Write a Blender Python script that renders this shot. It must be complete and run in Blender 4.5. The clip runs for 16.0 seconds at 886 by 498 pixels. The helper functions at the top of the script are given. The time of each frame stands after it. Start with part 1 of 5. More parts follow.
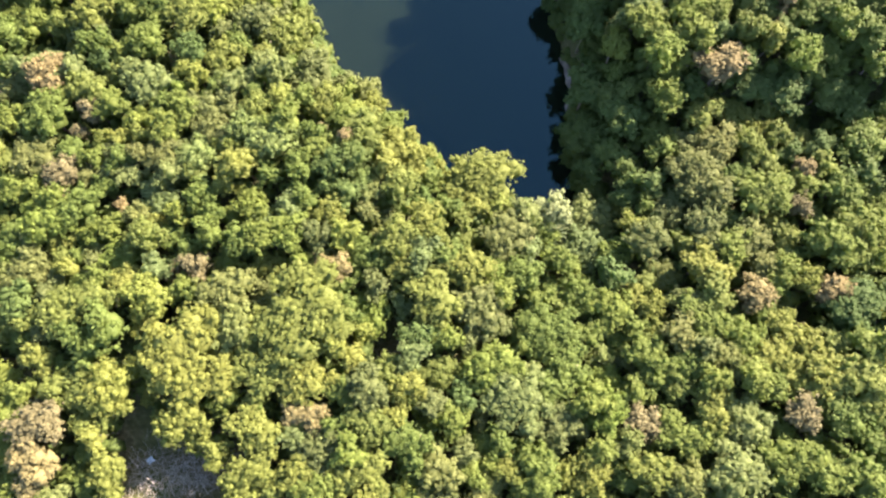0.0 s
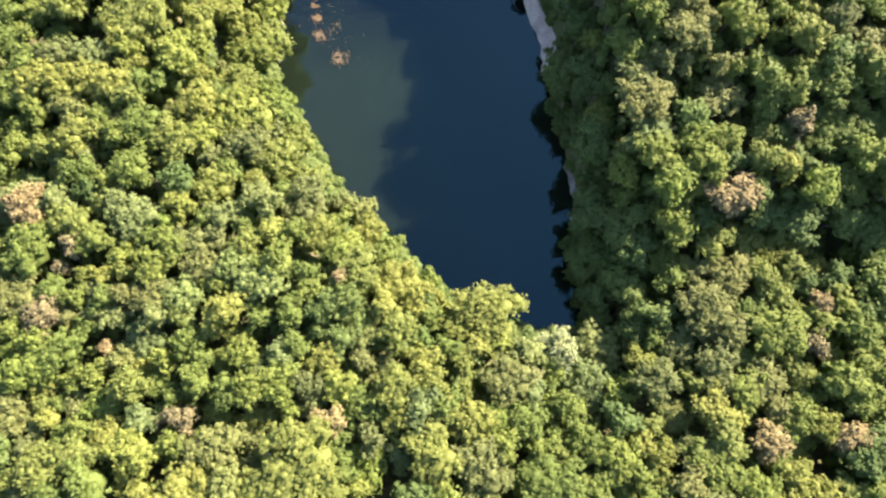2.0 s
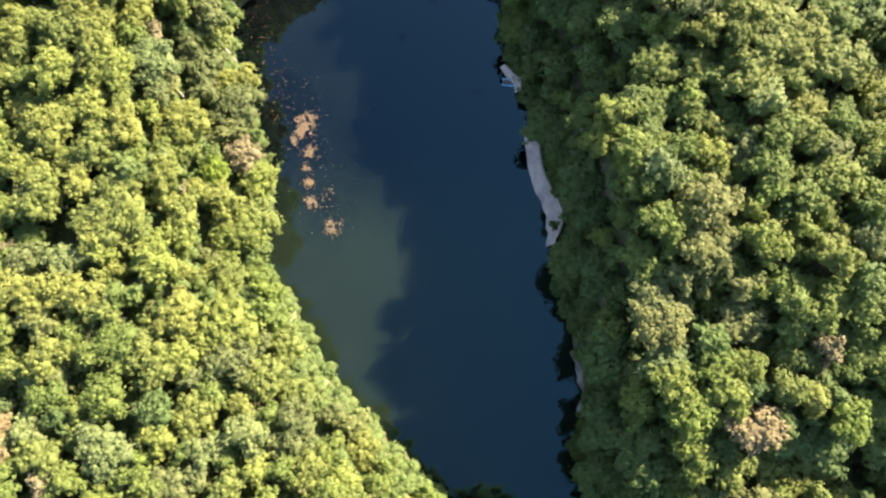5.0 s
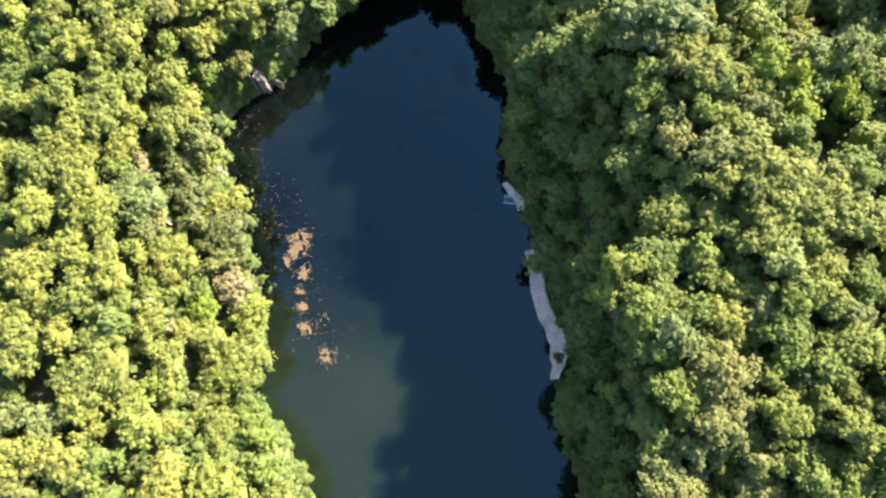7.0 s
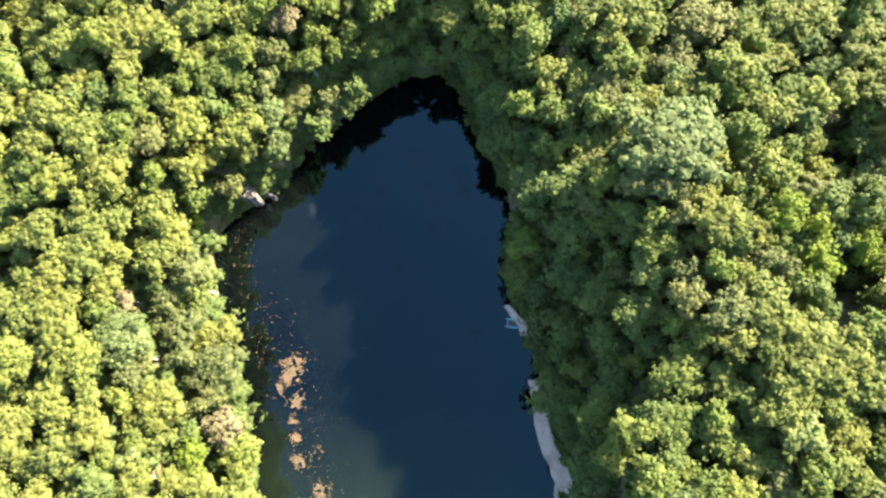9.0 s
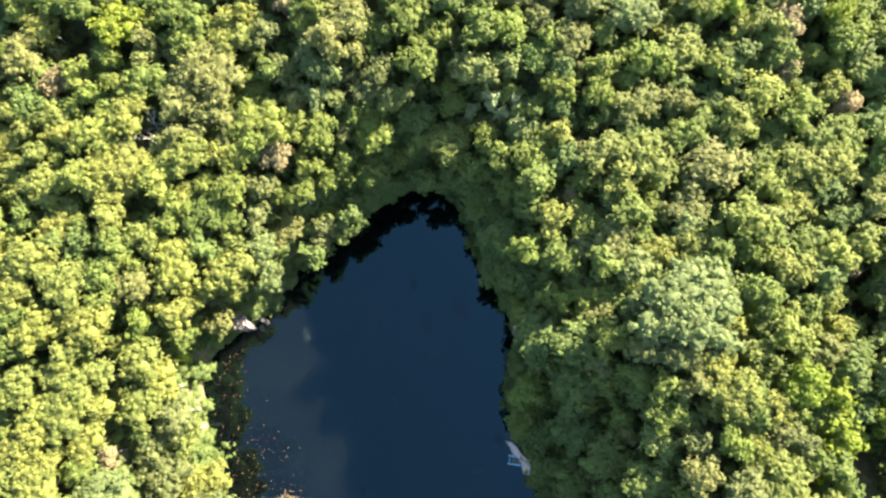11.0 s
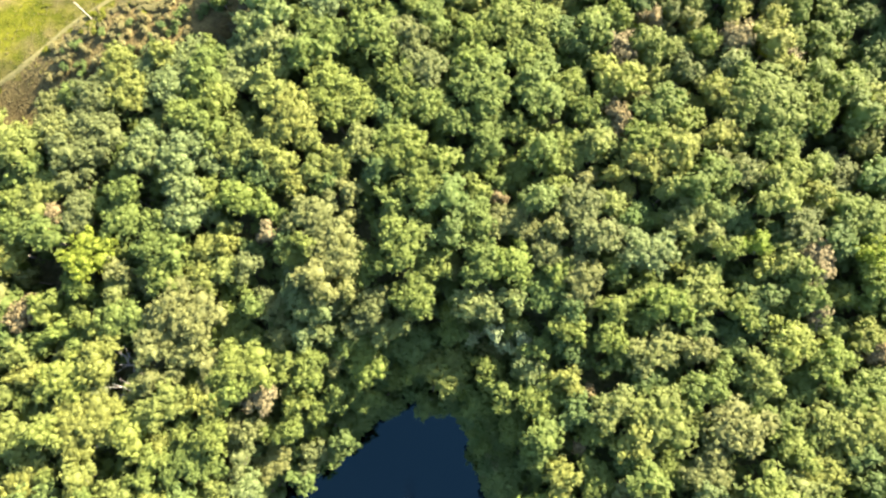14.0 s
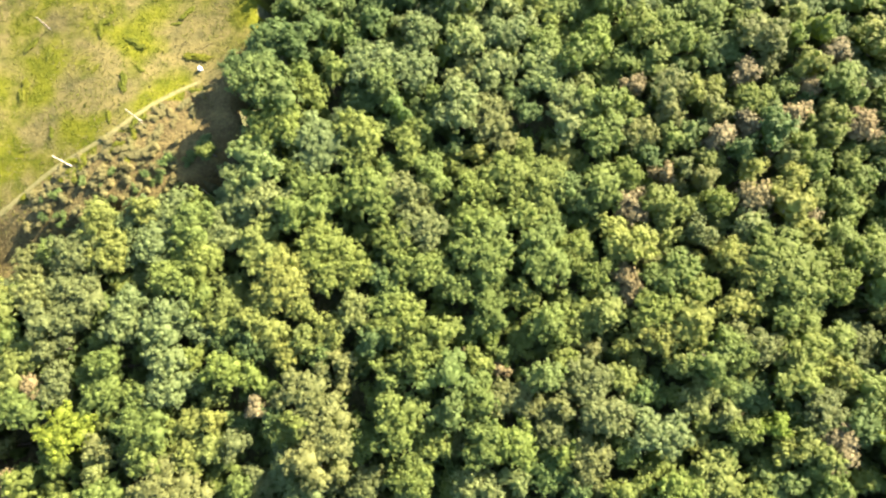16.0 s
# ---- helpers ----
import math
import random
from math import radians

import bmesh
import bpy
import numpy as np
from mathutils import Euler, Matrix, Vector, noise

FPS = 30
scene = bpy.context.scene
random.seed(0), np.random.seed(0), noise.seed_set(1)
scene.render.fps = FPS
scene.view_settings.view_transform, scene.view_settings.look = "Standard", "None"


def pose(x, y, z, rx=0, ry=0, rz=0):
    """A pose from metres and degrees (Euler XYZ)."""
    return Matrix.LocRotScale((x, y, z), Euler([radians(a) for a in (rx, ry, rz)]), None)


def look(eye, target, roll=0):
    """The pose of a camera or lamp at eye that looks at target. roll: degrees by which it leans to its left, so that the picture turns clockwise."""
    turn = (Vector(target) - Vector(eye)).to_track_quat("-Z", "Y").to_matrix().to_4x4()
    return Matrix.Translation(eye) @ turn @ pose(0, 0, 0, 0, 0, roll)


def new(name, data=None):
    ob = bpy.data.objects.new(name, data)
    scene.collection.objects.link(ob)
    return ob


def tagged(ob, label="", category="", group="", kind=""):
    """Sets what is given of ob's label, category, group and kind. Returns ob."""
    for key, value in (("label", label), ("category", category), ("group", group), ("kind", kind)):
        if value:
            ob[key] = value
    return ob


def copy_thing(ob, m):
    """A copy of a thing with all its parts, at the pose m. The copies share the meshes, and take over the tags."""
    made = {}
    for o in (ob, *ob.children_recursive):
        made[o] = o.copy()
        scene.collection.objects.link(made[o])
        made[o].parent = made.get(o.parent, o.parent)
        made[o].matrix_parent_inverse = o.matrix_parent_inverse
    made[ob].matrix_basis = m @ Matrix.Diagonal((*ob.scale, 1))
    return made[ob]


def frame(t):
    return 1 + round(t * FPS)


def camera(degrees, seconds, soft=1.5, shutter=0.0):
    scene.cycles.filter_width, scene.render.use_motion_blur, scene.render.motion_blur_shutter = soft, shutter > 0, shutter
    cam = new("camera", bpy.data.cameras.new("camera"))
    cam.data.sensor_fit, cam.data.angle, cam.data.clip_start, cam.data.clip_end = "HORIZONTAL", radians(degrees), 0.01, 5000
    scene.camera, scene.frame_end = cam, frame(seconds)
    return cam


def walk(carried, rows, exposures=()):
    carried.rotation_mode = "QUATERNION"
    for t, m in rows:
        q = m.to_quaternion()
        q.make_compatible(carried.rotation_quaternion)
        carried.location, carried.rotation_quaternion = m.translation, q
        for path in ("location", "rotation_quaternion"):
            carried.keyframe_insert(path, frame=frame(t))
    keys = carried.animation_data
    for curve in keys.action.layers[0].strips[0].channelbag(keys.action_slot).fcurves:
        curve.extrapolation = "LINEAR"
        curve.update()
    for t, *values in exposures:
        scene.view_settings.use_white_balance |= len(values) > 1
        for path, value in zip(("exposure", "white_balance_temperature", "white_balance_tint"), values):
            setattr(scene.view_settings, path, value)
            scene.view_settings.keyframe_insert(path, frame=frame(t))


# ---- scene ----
import collections

cam = camera(71.45, 16.0, soft=2.45)
HEIGHT = 70.0  # flying height above the lake
ADVANCE = [
    (0.0, 0.0), (0.5, 3.42), (1.0, 6.88), (1.5, 10.38), (2.0, 13.85), (2.5, 17.36), (3.0, 20.97), (3.5, 24.57), (4.0, 28.20),
    (6.5, 46.92), (7.0, 50.59), (7.5, 54.17), (8.0, 57.75), (8.5, 61.40), (9.0, 65.05),
    (11.5, 83.42), (12.0, 87.14), (12.5, 91.21), (13.0, 95.02), (13.5, 98.90), (14.0, 102.77), (14.5, 106.31), (15.0, 110.56), (15.5, 114.16), (16.0, 118.05),
]
walk(cam, [(t, pose(0, y, HEIGHT, 11.75, 2.206, 0.26)) for t, y in ADVANCE], exposures=[(0.0, 3.68, 6500, 16), (4.0, 3.66, 6500, 16), (7.0, 3.92, 6500, 13), (9.0, 4.0, 6500, 10), (12.0, 4.08, 6700, 10), (14.0, 3.98, 6700, 10), (16.0, 3.8, 6700, 10)])


# ---- light ----
SUN_AZIMUTH, SUN_HEIGHT = 51.0, 26.5  # degrees clockwise from +y, degrees above the horizon

world = bpy.data.worlds.new("sky")
scene.world = world
world.use_nodes = True
wn = world.node_tree.nodes
sky = wn.new("ShaderNodeTexSky")
sky.sky_type = "NISHITA"
sky.sun_disc = False
sky.ozone_density = 1.2
sky.sun_elevation, sky.sun_rotation = radians(SUN_HEIGHT), radians(SUN_AZIMUTH)
wn["Background"].inputs["Strength"].default_value = 0.068
world.node_tree.links.new(sky.outputs["Color"], wn["Background"].inputs["Color"])

sun = new("sun", bpy.data.lights.new("sun", "SUN"))
sun.data.energy, sun.data.angle, sun.data.color = 4.8, radians(0.5), (1.0, 0.86, 0.68)
away = Vector((math.sin(radians(SUN_AZIMUTH)), math.cos(radians(SUN_AZIMUTH)), math.tan(radians(SUN_HEIGHT)))) * 200
sun.matrix_world = look(away, (0, 0, 0))


# ---- materials ----
def material(name, rough=0.7, spec=0.3):
    m = bpy.data.materials.new(name)
    m.use_nodes = True
    b = m.node_tree.nodes["Principled BSDF"]
    b.inputs["Roughness"].default_value = rough
    b.inputs["Specular IOR Level"].default_value = spec
    return m, m.node_tree, b


def noise_node(nt, scale, detail=4.0, space="Object"):
    c = nt.nodes.new("ShaderNodeTexCoord")
    n = nt.nodes.new("ShaderNodeTexNoise")
    n.inputs["Scale"].default_value, n.inputs["Detail"].default_value = scale, detail
    nt.links.new(c.outputs[space], n.inputs["Vector"])
    return n


def ramp(nt, source, stops):
    r = nt.nodes.new("ShaderNodeValToRGB")
    e = r.color_ramp.elements
    while len(e) < len(stops):
        e.new(0.5)
    for k, (at, c) in zip(e, stops):
        k.position, k.color = at, (*c, 1)
    nt.links.new(source, r.inputs["Fac"])
    return r.outputs["Color"]


def mix(nt, kind, fac, a, b):
    m = nt.nodes.new("ShaderNodeMix")
    m.data_type, m.blend_type = "RGBA", kind
    for v, s in ((fac, m.inputs[0]), (a, m.inputs[6]), (b, m.inputs[7])):
        if hasattr(v, "links"):
            nt.links.new(v, s)
        else:
            s.default_value = v if isinstance(v, float) else (*v, 1)
    return m.outputs[2]


def bump(nt, b, height, strength, distance):
    n = nt.nodes.new("ShaderNodeBump")
    n.inputs["Strength"].default_value, n.inputs["Distance"].default_value = strength, distance
    nt.links.new(height, n.inputs["Height"])
    nt.links.new(n.outputs["Normal"], b.inputs["Normal"])


def foliage(name, dark, mid, light, through_light=0.62, rough=0.65, gloss=0.12):
    """Leaves: each tree has its own tint and each leaf its own, with some light passing through."""
    m, nt, b = material(name, rough, gloss)
    g = nt.nodes.new("ShaderNodeNewGeometry")
    o = nt.nodes.new("ShaderNodeObjectInfo")
    leaf = ramp(nt, g.outputs["Random Per Island"], [(0.0, tuple(0.7 * m_ + 0.3 * d_ for d_, m_ in zip(dark, mid))), (0.5, mid), (1.0, tuple(0.7 * m_ + 0.3 * l_ for l_, m_ in zip(light, mid)))])
    tint = ramp(nt, o.outputs["Random"], [(0.0, (0.82, 0.88, 0.86)), (0.3, (0.92, 0.97, 0.94)), (0.55, (1.0, 1.0, 0.92)), (0.8, (1.13, 1.08, 0.98)), (1.0, (1.07, 1.14, 0.96))])
    col = mix(nt, "MULTIPLY", 1.0, leaf, tint)
    patch = noise_node(nt, 0.7, 3.0)
    col = mix(nt, "MULTIPLY", 0.45, col, ramp(nt, patch.outputs["Fac"], [(0.3, (0.80, 0.82, 0.82)), (0.7, (1.18, 1.17, 1.12))]))
    nt.links.new(col, b.inputs["Base Color"])
    bump(nt, b, noise_node(nt, 6.0, 3.0).outputs["Fac"], 0.5, 0.12)
    t = nt.nodes.new("ShaderNodeBsdfTranslucent")
    nt.links.new(mix(nt, "MULTIPLY", 1.0, col, (1.12, 1.16, 0.85)), t.inputs["Color"])
    s = nt.nodes.new("ShaderNodeMixShader")
    s.inputs["Fac"].default_value = through_light
    nt.links.new(b.outputs["BSDF"], s.inputs[1])
    nt.links.new(t.outputs["BSDF"], s.inputs[2])
    nt.links.new(s.outputs["Shader"], nt.nodes["Material Output"].inputs["Surface"])
    return m


LEAF = {
    "green": foliage("green leaves", (0.082, 0.110, 0.028), (0.111, 0.141, 0.038), (0.139, 0.171, 0.050)),
    "deep": foliage("deep green leaves", (0.062, 0.094, 0.030), (0.086, 0.120, 0.040), (0.110, 0.146, 0.052)),
    "yellow": foliage("yellow-green leaves", (0.107, 0.124, 0.033), (0.141, 0.160, 0.045), (0.171, 0.190, 0.060)),
    "olive": foliage("olive leaves", (0.088, 0.101, 0.038), (0.119, 0.133, 0.051), (0.149, 0.163, 0.066)),
    "silver": foliage("silvery leaves", (0.096, 0.122, 0.046), (0.127, 0.156, 0.061), (0.160, 0.190, 0.083)),
    "lime": foliage("lime-green leaves", (0.098, 0.132, 0.020), (0.130, 0.168, 0.026), (0.160, 0.198, 0.036)),
    "dry": foliage("dry tan leaves", (0.080, 0.065, 0.033), (0.109, 0.090, 0.046), (0.142, 0.119, 0.064), 0.3, 0.8),
    "white": foliage("whitish leaves", (0.106, 0.130, 0.061), (0.142, 0.168, 0.083), (0.190, 0.214, 0.120), 0.4),
    "scrub": foliage("brown scrub leaves", (0.060, 0.053, 0.021), (0.086, 0.077, 0.031), (0.116, 0.105, 0.044), 0.15, 0.85),
}
FLOATING = foliage("floating dead leaves", (0.030, 0.022, 0.016), (0.085, 0.059, 0.037), (0.165, 0.118, 0.076), 0.05, 0.8)
FLECKS = foliage("scattered pale leaves", (0.09, 0.085, 0.065), (0.17, 0.16, 0.13), (0.30, 0.29, 0.25), 0.05, 0.8)
LEAF["tuft"] = GRASS = foliage("meadow grass", (0.039, 0.048, 0.004), (0.061, 0.067, 0.006), (0.085, 0.085, 0.010), 0.25, 0.7, 0.1)
STRAW = foliage("dry meadow grass", (0.054, 0.046, 0.018), (0.078, 0.066, 0.028), (0.104, 0.089, 0.042), 0.2, 0.8, 0.1)


def bark_material():
    m, nt, b = material("bark", 0.9, 0.1)
    n = noise_node(nt, 9.0, 6.0)
    nt.links.new(ramp(nt, n.outputs["Fac"], [(0.3, (0.085, 0.070, 0.055)), (0.7, (0.21, 0.185, 0.155))]), b.inputs["Base Color"])
    bump(nt, b, n.outputs["Fac"], 0.5, 0.03)
    return m


def dead_wood_material():
    m, nt, b = material("bleached dead wood", 0.85, 0.15)
    n = noise_node(nt, 6.0, 5.0)
    nt.links.new(ramp(nt, n.outputs["Fac"], [(0.3, (0.12, 0.108, 0.088)), (0.7, (0.23, 0.21, 0.18))]), b.inputs["Base Color"])
    bump(nt, b, n.outputs["Fac"], 0.4, 0.02)
    return m


def earth_material():
    """Forest floor with litter; in the clearing, grass over tan earth."""
    m, nt, b = material("forest floor", 0.95, 0.1)
    big, fine = noise_node(nt, 0.16, 5.0), noise_node(nt, 2.2, 8.0)
    litter = ramp(nt, fine.outputs["Fac"], [(0.25, (0.035, 0.036, 0.016)), (0.5, (0.062, 0.058, 0.028)), (0.8, (0.115, 0.095, 0.055))])
    green = ramp(nt, fine.outputs["Fac"], [(0.2, (0.030, 0.040, 0.014)), (0.8, (0.056, 0.068, 0.026))])
    nt.links.new(mix(nt, "MIX", ramp(nt, big.outputs["Fac"], [(0.4, (0, 0, 0)), (0.6, (1, 1, 1))]), litter, green), b.inputs["Base Color"])
    bump(nt, b, fine.outputs["Fac"], 0.8, 0.25)
    return m


def meadow_material():
    m, nt, b = material("meadow soil and turf", 0.95, 0.03)
    big, mid, fine = noise_node(nt, 0.2, 6.0), noise_node(nt, 0.8, 6.0), noise_node(nt, 5.0, 8.0)
    turf = ramp(nt, fine.outputs["Fac"], [(0.2, (0.034, 0.041, 0.004)), (0.5, (0.057, 0.061, 0.006)), (0.8, (0.082, 0.079, 0.011))])
    straw = ramp(nt, fine.outputs["Fac"], [(0.2, (0.044, 0.038, 0.015)), (0.8, (0.092, 0.078, 0.034))])
    col = mix(nt, "MIX", ramp(nt, big.outputs["Fac"], [(0.43, (0, 0, 0)), (0.57, (0.9, 0.9, 0.9))]), turf, straw)
    col = mix(nt, "MULTIPLY", 0.85, col, ramp(nt, mid.outputs["Fac"], [(0.32, (0.5, 0.58, 0.6)), (0.6, (1.1, 1.08, 1.0))]))
    nt.links.new(col, b.inputs["Base Color"])
    bump(nt, b, fine.outputs["Fac"], 0.7, 0.12)
    return m


def water_material():
    """Deep still water: a mirror over murky green, greener and thicker in places."""
    m, nt, b = material("still dark water", 0.02, 0.5)
    b.inputs["IOR"].default_value = 1.39
    b.inputs["Specular Tint"].default_value = (0.38, 0.82, 1.0, 1)
    b.subsurface_method = "BURLEY"
    b.inputs["Subsurface Weight"].default_value = 1.0
    b.inputs["Subsurface Radius"].default_value = (1.0, 1.0, 1.0)
    b.inputs["Subsurface Scale"].default_value = 3.2
    c = nt.nodes.new("ShaderNodeTexCoord")
    sep = nt.nodes.new("ShaderNodeSeparateXYZ")
    nt.links.new(c.outputs["Object"], sep.inputs["Vector"])
    along = nt.nodes.new("ShaderNodeMapRange")
    along.inputs["From Min"].default_value, along.inputs["From Max"].default_value = 62.0, 50.0
    nt.links.new(sep.outputs["Y"], along.inputs["Value"])
    big = noise_node(nt, 0.11, 3.0)
    add = nt.nodes.new("ShaderNodeMath")
    add.operation = "MULTIPLY_ADD"
    nt.links.new(big.outputs["Fac"], add.inputs[0])
    add.inputs[1].default_value = 0.7
    add.inputs[2].default_value = -0.35
    total = nt.nodes.new("ShaderNodeMath")
    nt.links.new(along.outputs["Result"], total.inputs[0])
    nt.links.new(add.outputs["Value"], total.inputs[1])
    nt.links.new(ramp(nt, total.outputs["Value"], [(0.0, (0.0012, 0.0018, 0.0017)), (1.0, (0.0043, 0.0069, 0.0040))]), b.inputs["Base Color"])
    bump(nt, b, noise_node(nt, 0.8, 2.0).outputs["Fac"], 0.02, 0.02)
    return m


def rock_material(name, low, high):
    m, nt, b = material(name, 0.9, 0.2)
    n, f = noise_node(nt, 0.7, 6.0), noise_node(nt, 4.0, 8.0)
    col = ramp(nt, n.outputs["Fac"], [(0.3, low), (0.7, high)])
    col = mix(nt, "MULTIPLY", 0.6, col, ramp(nt, f.outputs["Fac"], [(0.3, (0.55, 0.55, 0.55)), (0.6, (1.05, 1.03, 1.0))]))
    nt.links.new(col, b.inputs["Base Color"])
    bump(nt, b, f.outputs["Fac"], 0.7, 0.12)
    return m


def plain_worn(name, colour, rough=0.7, scale=6.0):
    m, nt, b = material(name, rough, 0.3)
    n = noise_node(nt, scale, 5.0)
    low = tuple(0.7 * v for v in colour)
    nt.links.new(ramp(nt, n.outputs["Fac"], [(0.3, low), (0.6, colour)]), b.inputs["Base Color"])
    return m


def scrub_soil():
    m, nt, b = material("tan scrub soil", 0.95, 0.1)
    big, fine = noise_node(nt, 0.5, 5.0), noise_node(nt, 4.0, 8.0)
    col = ramp(nt, fine.outputs["Fac"], [(0.25, (0.042, 0.034, 0.014)), (0.55, (0.072, 0.060, 0.023)), (0.85, (0.108, 0.093, 0.036))])
    nt.links.new(mix(nt, "MULTIPLY", 0.8, col, ramp(nt, big.outputs["Fac"], [(0.35, (0.55, 0.5, 0.5)), (0.6, (1.1, 1.05, 1.0))])), b.inputs["Base Color"])
    bump(nt, b, fine.outputs["Fac"], 0.8, 0.15)
    return m


def path_material():
    m, nt, b = material("trodden pale grass", 0.95, 0.1)
    fine = noise_node(nt, 3.0, 6.0)
    nt.links.new(ramp(nt, fine.outputs["Fac"], [(0.3, (0.072, 0.068, 0.024)), (0.7, (0.108, 0.100, 0.042))]), b.inputs["Base Color"])
    bump(nt, b, fine.outputs["Fac"], 0.4, 0.05)
    return m


SCRUB, PATH = scrub_soil(), path_material()
BARK, DEAD = bark_material(), dead_wood_material()
EARTH, MEADOW, WATER = earth_material(), meadow_material(), water_material()
PALE_ROCK = rock_material("pale limestone", (0.20, 0.16, 0.14), (0.30, 0.25, 0.215))
GREY_ROCK = rock_material("grey stained limestone", (0.070, 0.062, 0.056), (0.165, 0.146, 0.132))
CONCRETE = plain_worn("weathered concrete", (0.31, 0.28, 0.23), 0.85, 8.0)
WHITE_PAINT = plain_worn("white paint", (0.80, 0.79, 0.76), 0.5, 3.0)
BLUE_PAINT = plain_worn("pale blue paint", (0.10, 0.25, 0.33), 0.45, 3.0)

# ---- the lie of the land ----
# the lake's banks: y, west bank x, east bank x
BANKS = [
    (18.8, 8.0, 10.5), (20, 4.2, 12.2), (22, -1.2, 12.0), (25, -4.3, 10.9), (28, -7.4, 10.9), (31, -10.5, 12.3), (34, -13.6, 12.9), (37, -16.0, 12.3),
    (41, -18.4, 11.3), (45, -19.9, 10.0), (48, -23.2, 9.1), (51.8, -22.8, 9.9), (55, -22.3, 8.8), (60, -23.2, 7.6), (65, -24.6, 7.3),
    (70, -26.8, 6.3), (73.5, -28.3, 4.4), (78, -29.6, 4.0), (81.5, -29.0, 4.8), (83.8, -27.6, 5.3), (85, -24.6, 5.5), (88, -21.6, 4.0), (92, -19.2, 2.0),
    (94, -17.6, 1.4), (97, -14.4, 0.3), (99.5, -11.0, -0.8), (100.9, -8.6, -1.9), (101.9, -6.2, -3.4),
]
BY, BW, BE = (np.array(c, float) for c in zip(*BANKS))
EDGE_Y = np.linspace(BY[0], BY[-1], 260)
wob = 0.35 * np.sin(EDGE_Y * 1.9) + 0.25 * np.sin(EDGE_Y * 4.3 + 1.0)
WEST, EAST = np.interp(EDGE_Y, BY, BW) + wob, np.interp(EDGE_Y, BY, BE) + 0.35 * wob[::-1] * np.clip(np.abs(EDGE_Y - 58) / 8 - 0.4, 0, 1)
SHORE = np.concatenate([np.stack([WEST, EDGE_Y], 1), np.stack([EAST, EDGE_Y], 1)[::-1]])


def steps(v, table):
    a, b = zip(*table)
    return np.interp(v, a, b)


def smooth(v):
    v = np.clip(v, 0, 1)
    return v * v * (3 - 2 * v)


def shore_distance(x, y):
    """Metres from the shore: positive on land, negative over the lake."""
    x, y = np.atleast_1d(np.asarray(x, float)), np.atleast_1d(np.asarray(y, float))
    d = np.empty(len(x))
    for i in range(0, len(x), 4000):
        dx = x[i:i + 4000, None] - SHORE[None, :, 0]
        dy = y[i:i + 4000, None] - SHORE[None, :, 1]
        d[i:i + 4000] = np.sqrt((dx * dx + dy * dy).min(1))
    inside = (y > EDGE_Y[0]) & (y < EDGE_Y[-1]) & (x > np.interp(y, EDGE_Y, WEST)) & (x < np.interp(y, EDGE_Y, EAST))
    return np.where(inside, -d, d)


def in_clearing(x, y):
    """The open meadow in the far west, whose edge runs aslant."""
    edge = np.interp(y, [125.5, 127, 130, 132.5, 133.5, 135, 137, 139, 143, 147, 152, 158, 175, 185], [-60, -44.5, -39.5, -35.5, -29, -26.0, -23, -21.6, -21.2, -20.8, -19.6, -19.0, -22, -70])
    return (x < edge + 0.5 * np.sin(y * 1.3)) & (y > 125.5)


def track_y(x):
    """The footpath that crosses the meadow."""
    return 145.7 + 0.682 * (x + 25.8) + 0.25 * np.sin(x * 0.6)


HOLLOWS = [  # dips in the canopy: x, y, depth, half widths
    (36.5, 86, 4.5, 5.5, 3.5), (34.5, 74.5, 3.5, 4.5, 2), (37, 28, 3.2, 9, 2.5), (36.5, 133, 3.0, 4, 4), (35, 123, 3.0, 4, 2.5), (-7.4, 4.5, 2.5, 2.5, 3),
    (25.2, 39.6, 3.0, 2.8, 1.6), (21.6, 42, 2.5, 1.6, 1.6), (-39.3, 49.6, 2.5, 3, 1.8), (-39.7, 112, 3.0, 3, 2.6), (34.6, 6, 2.2, 3, 1.8),
]


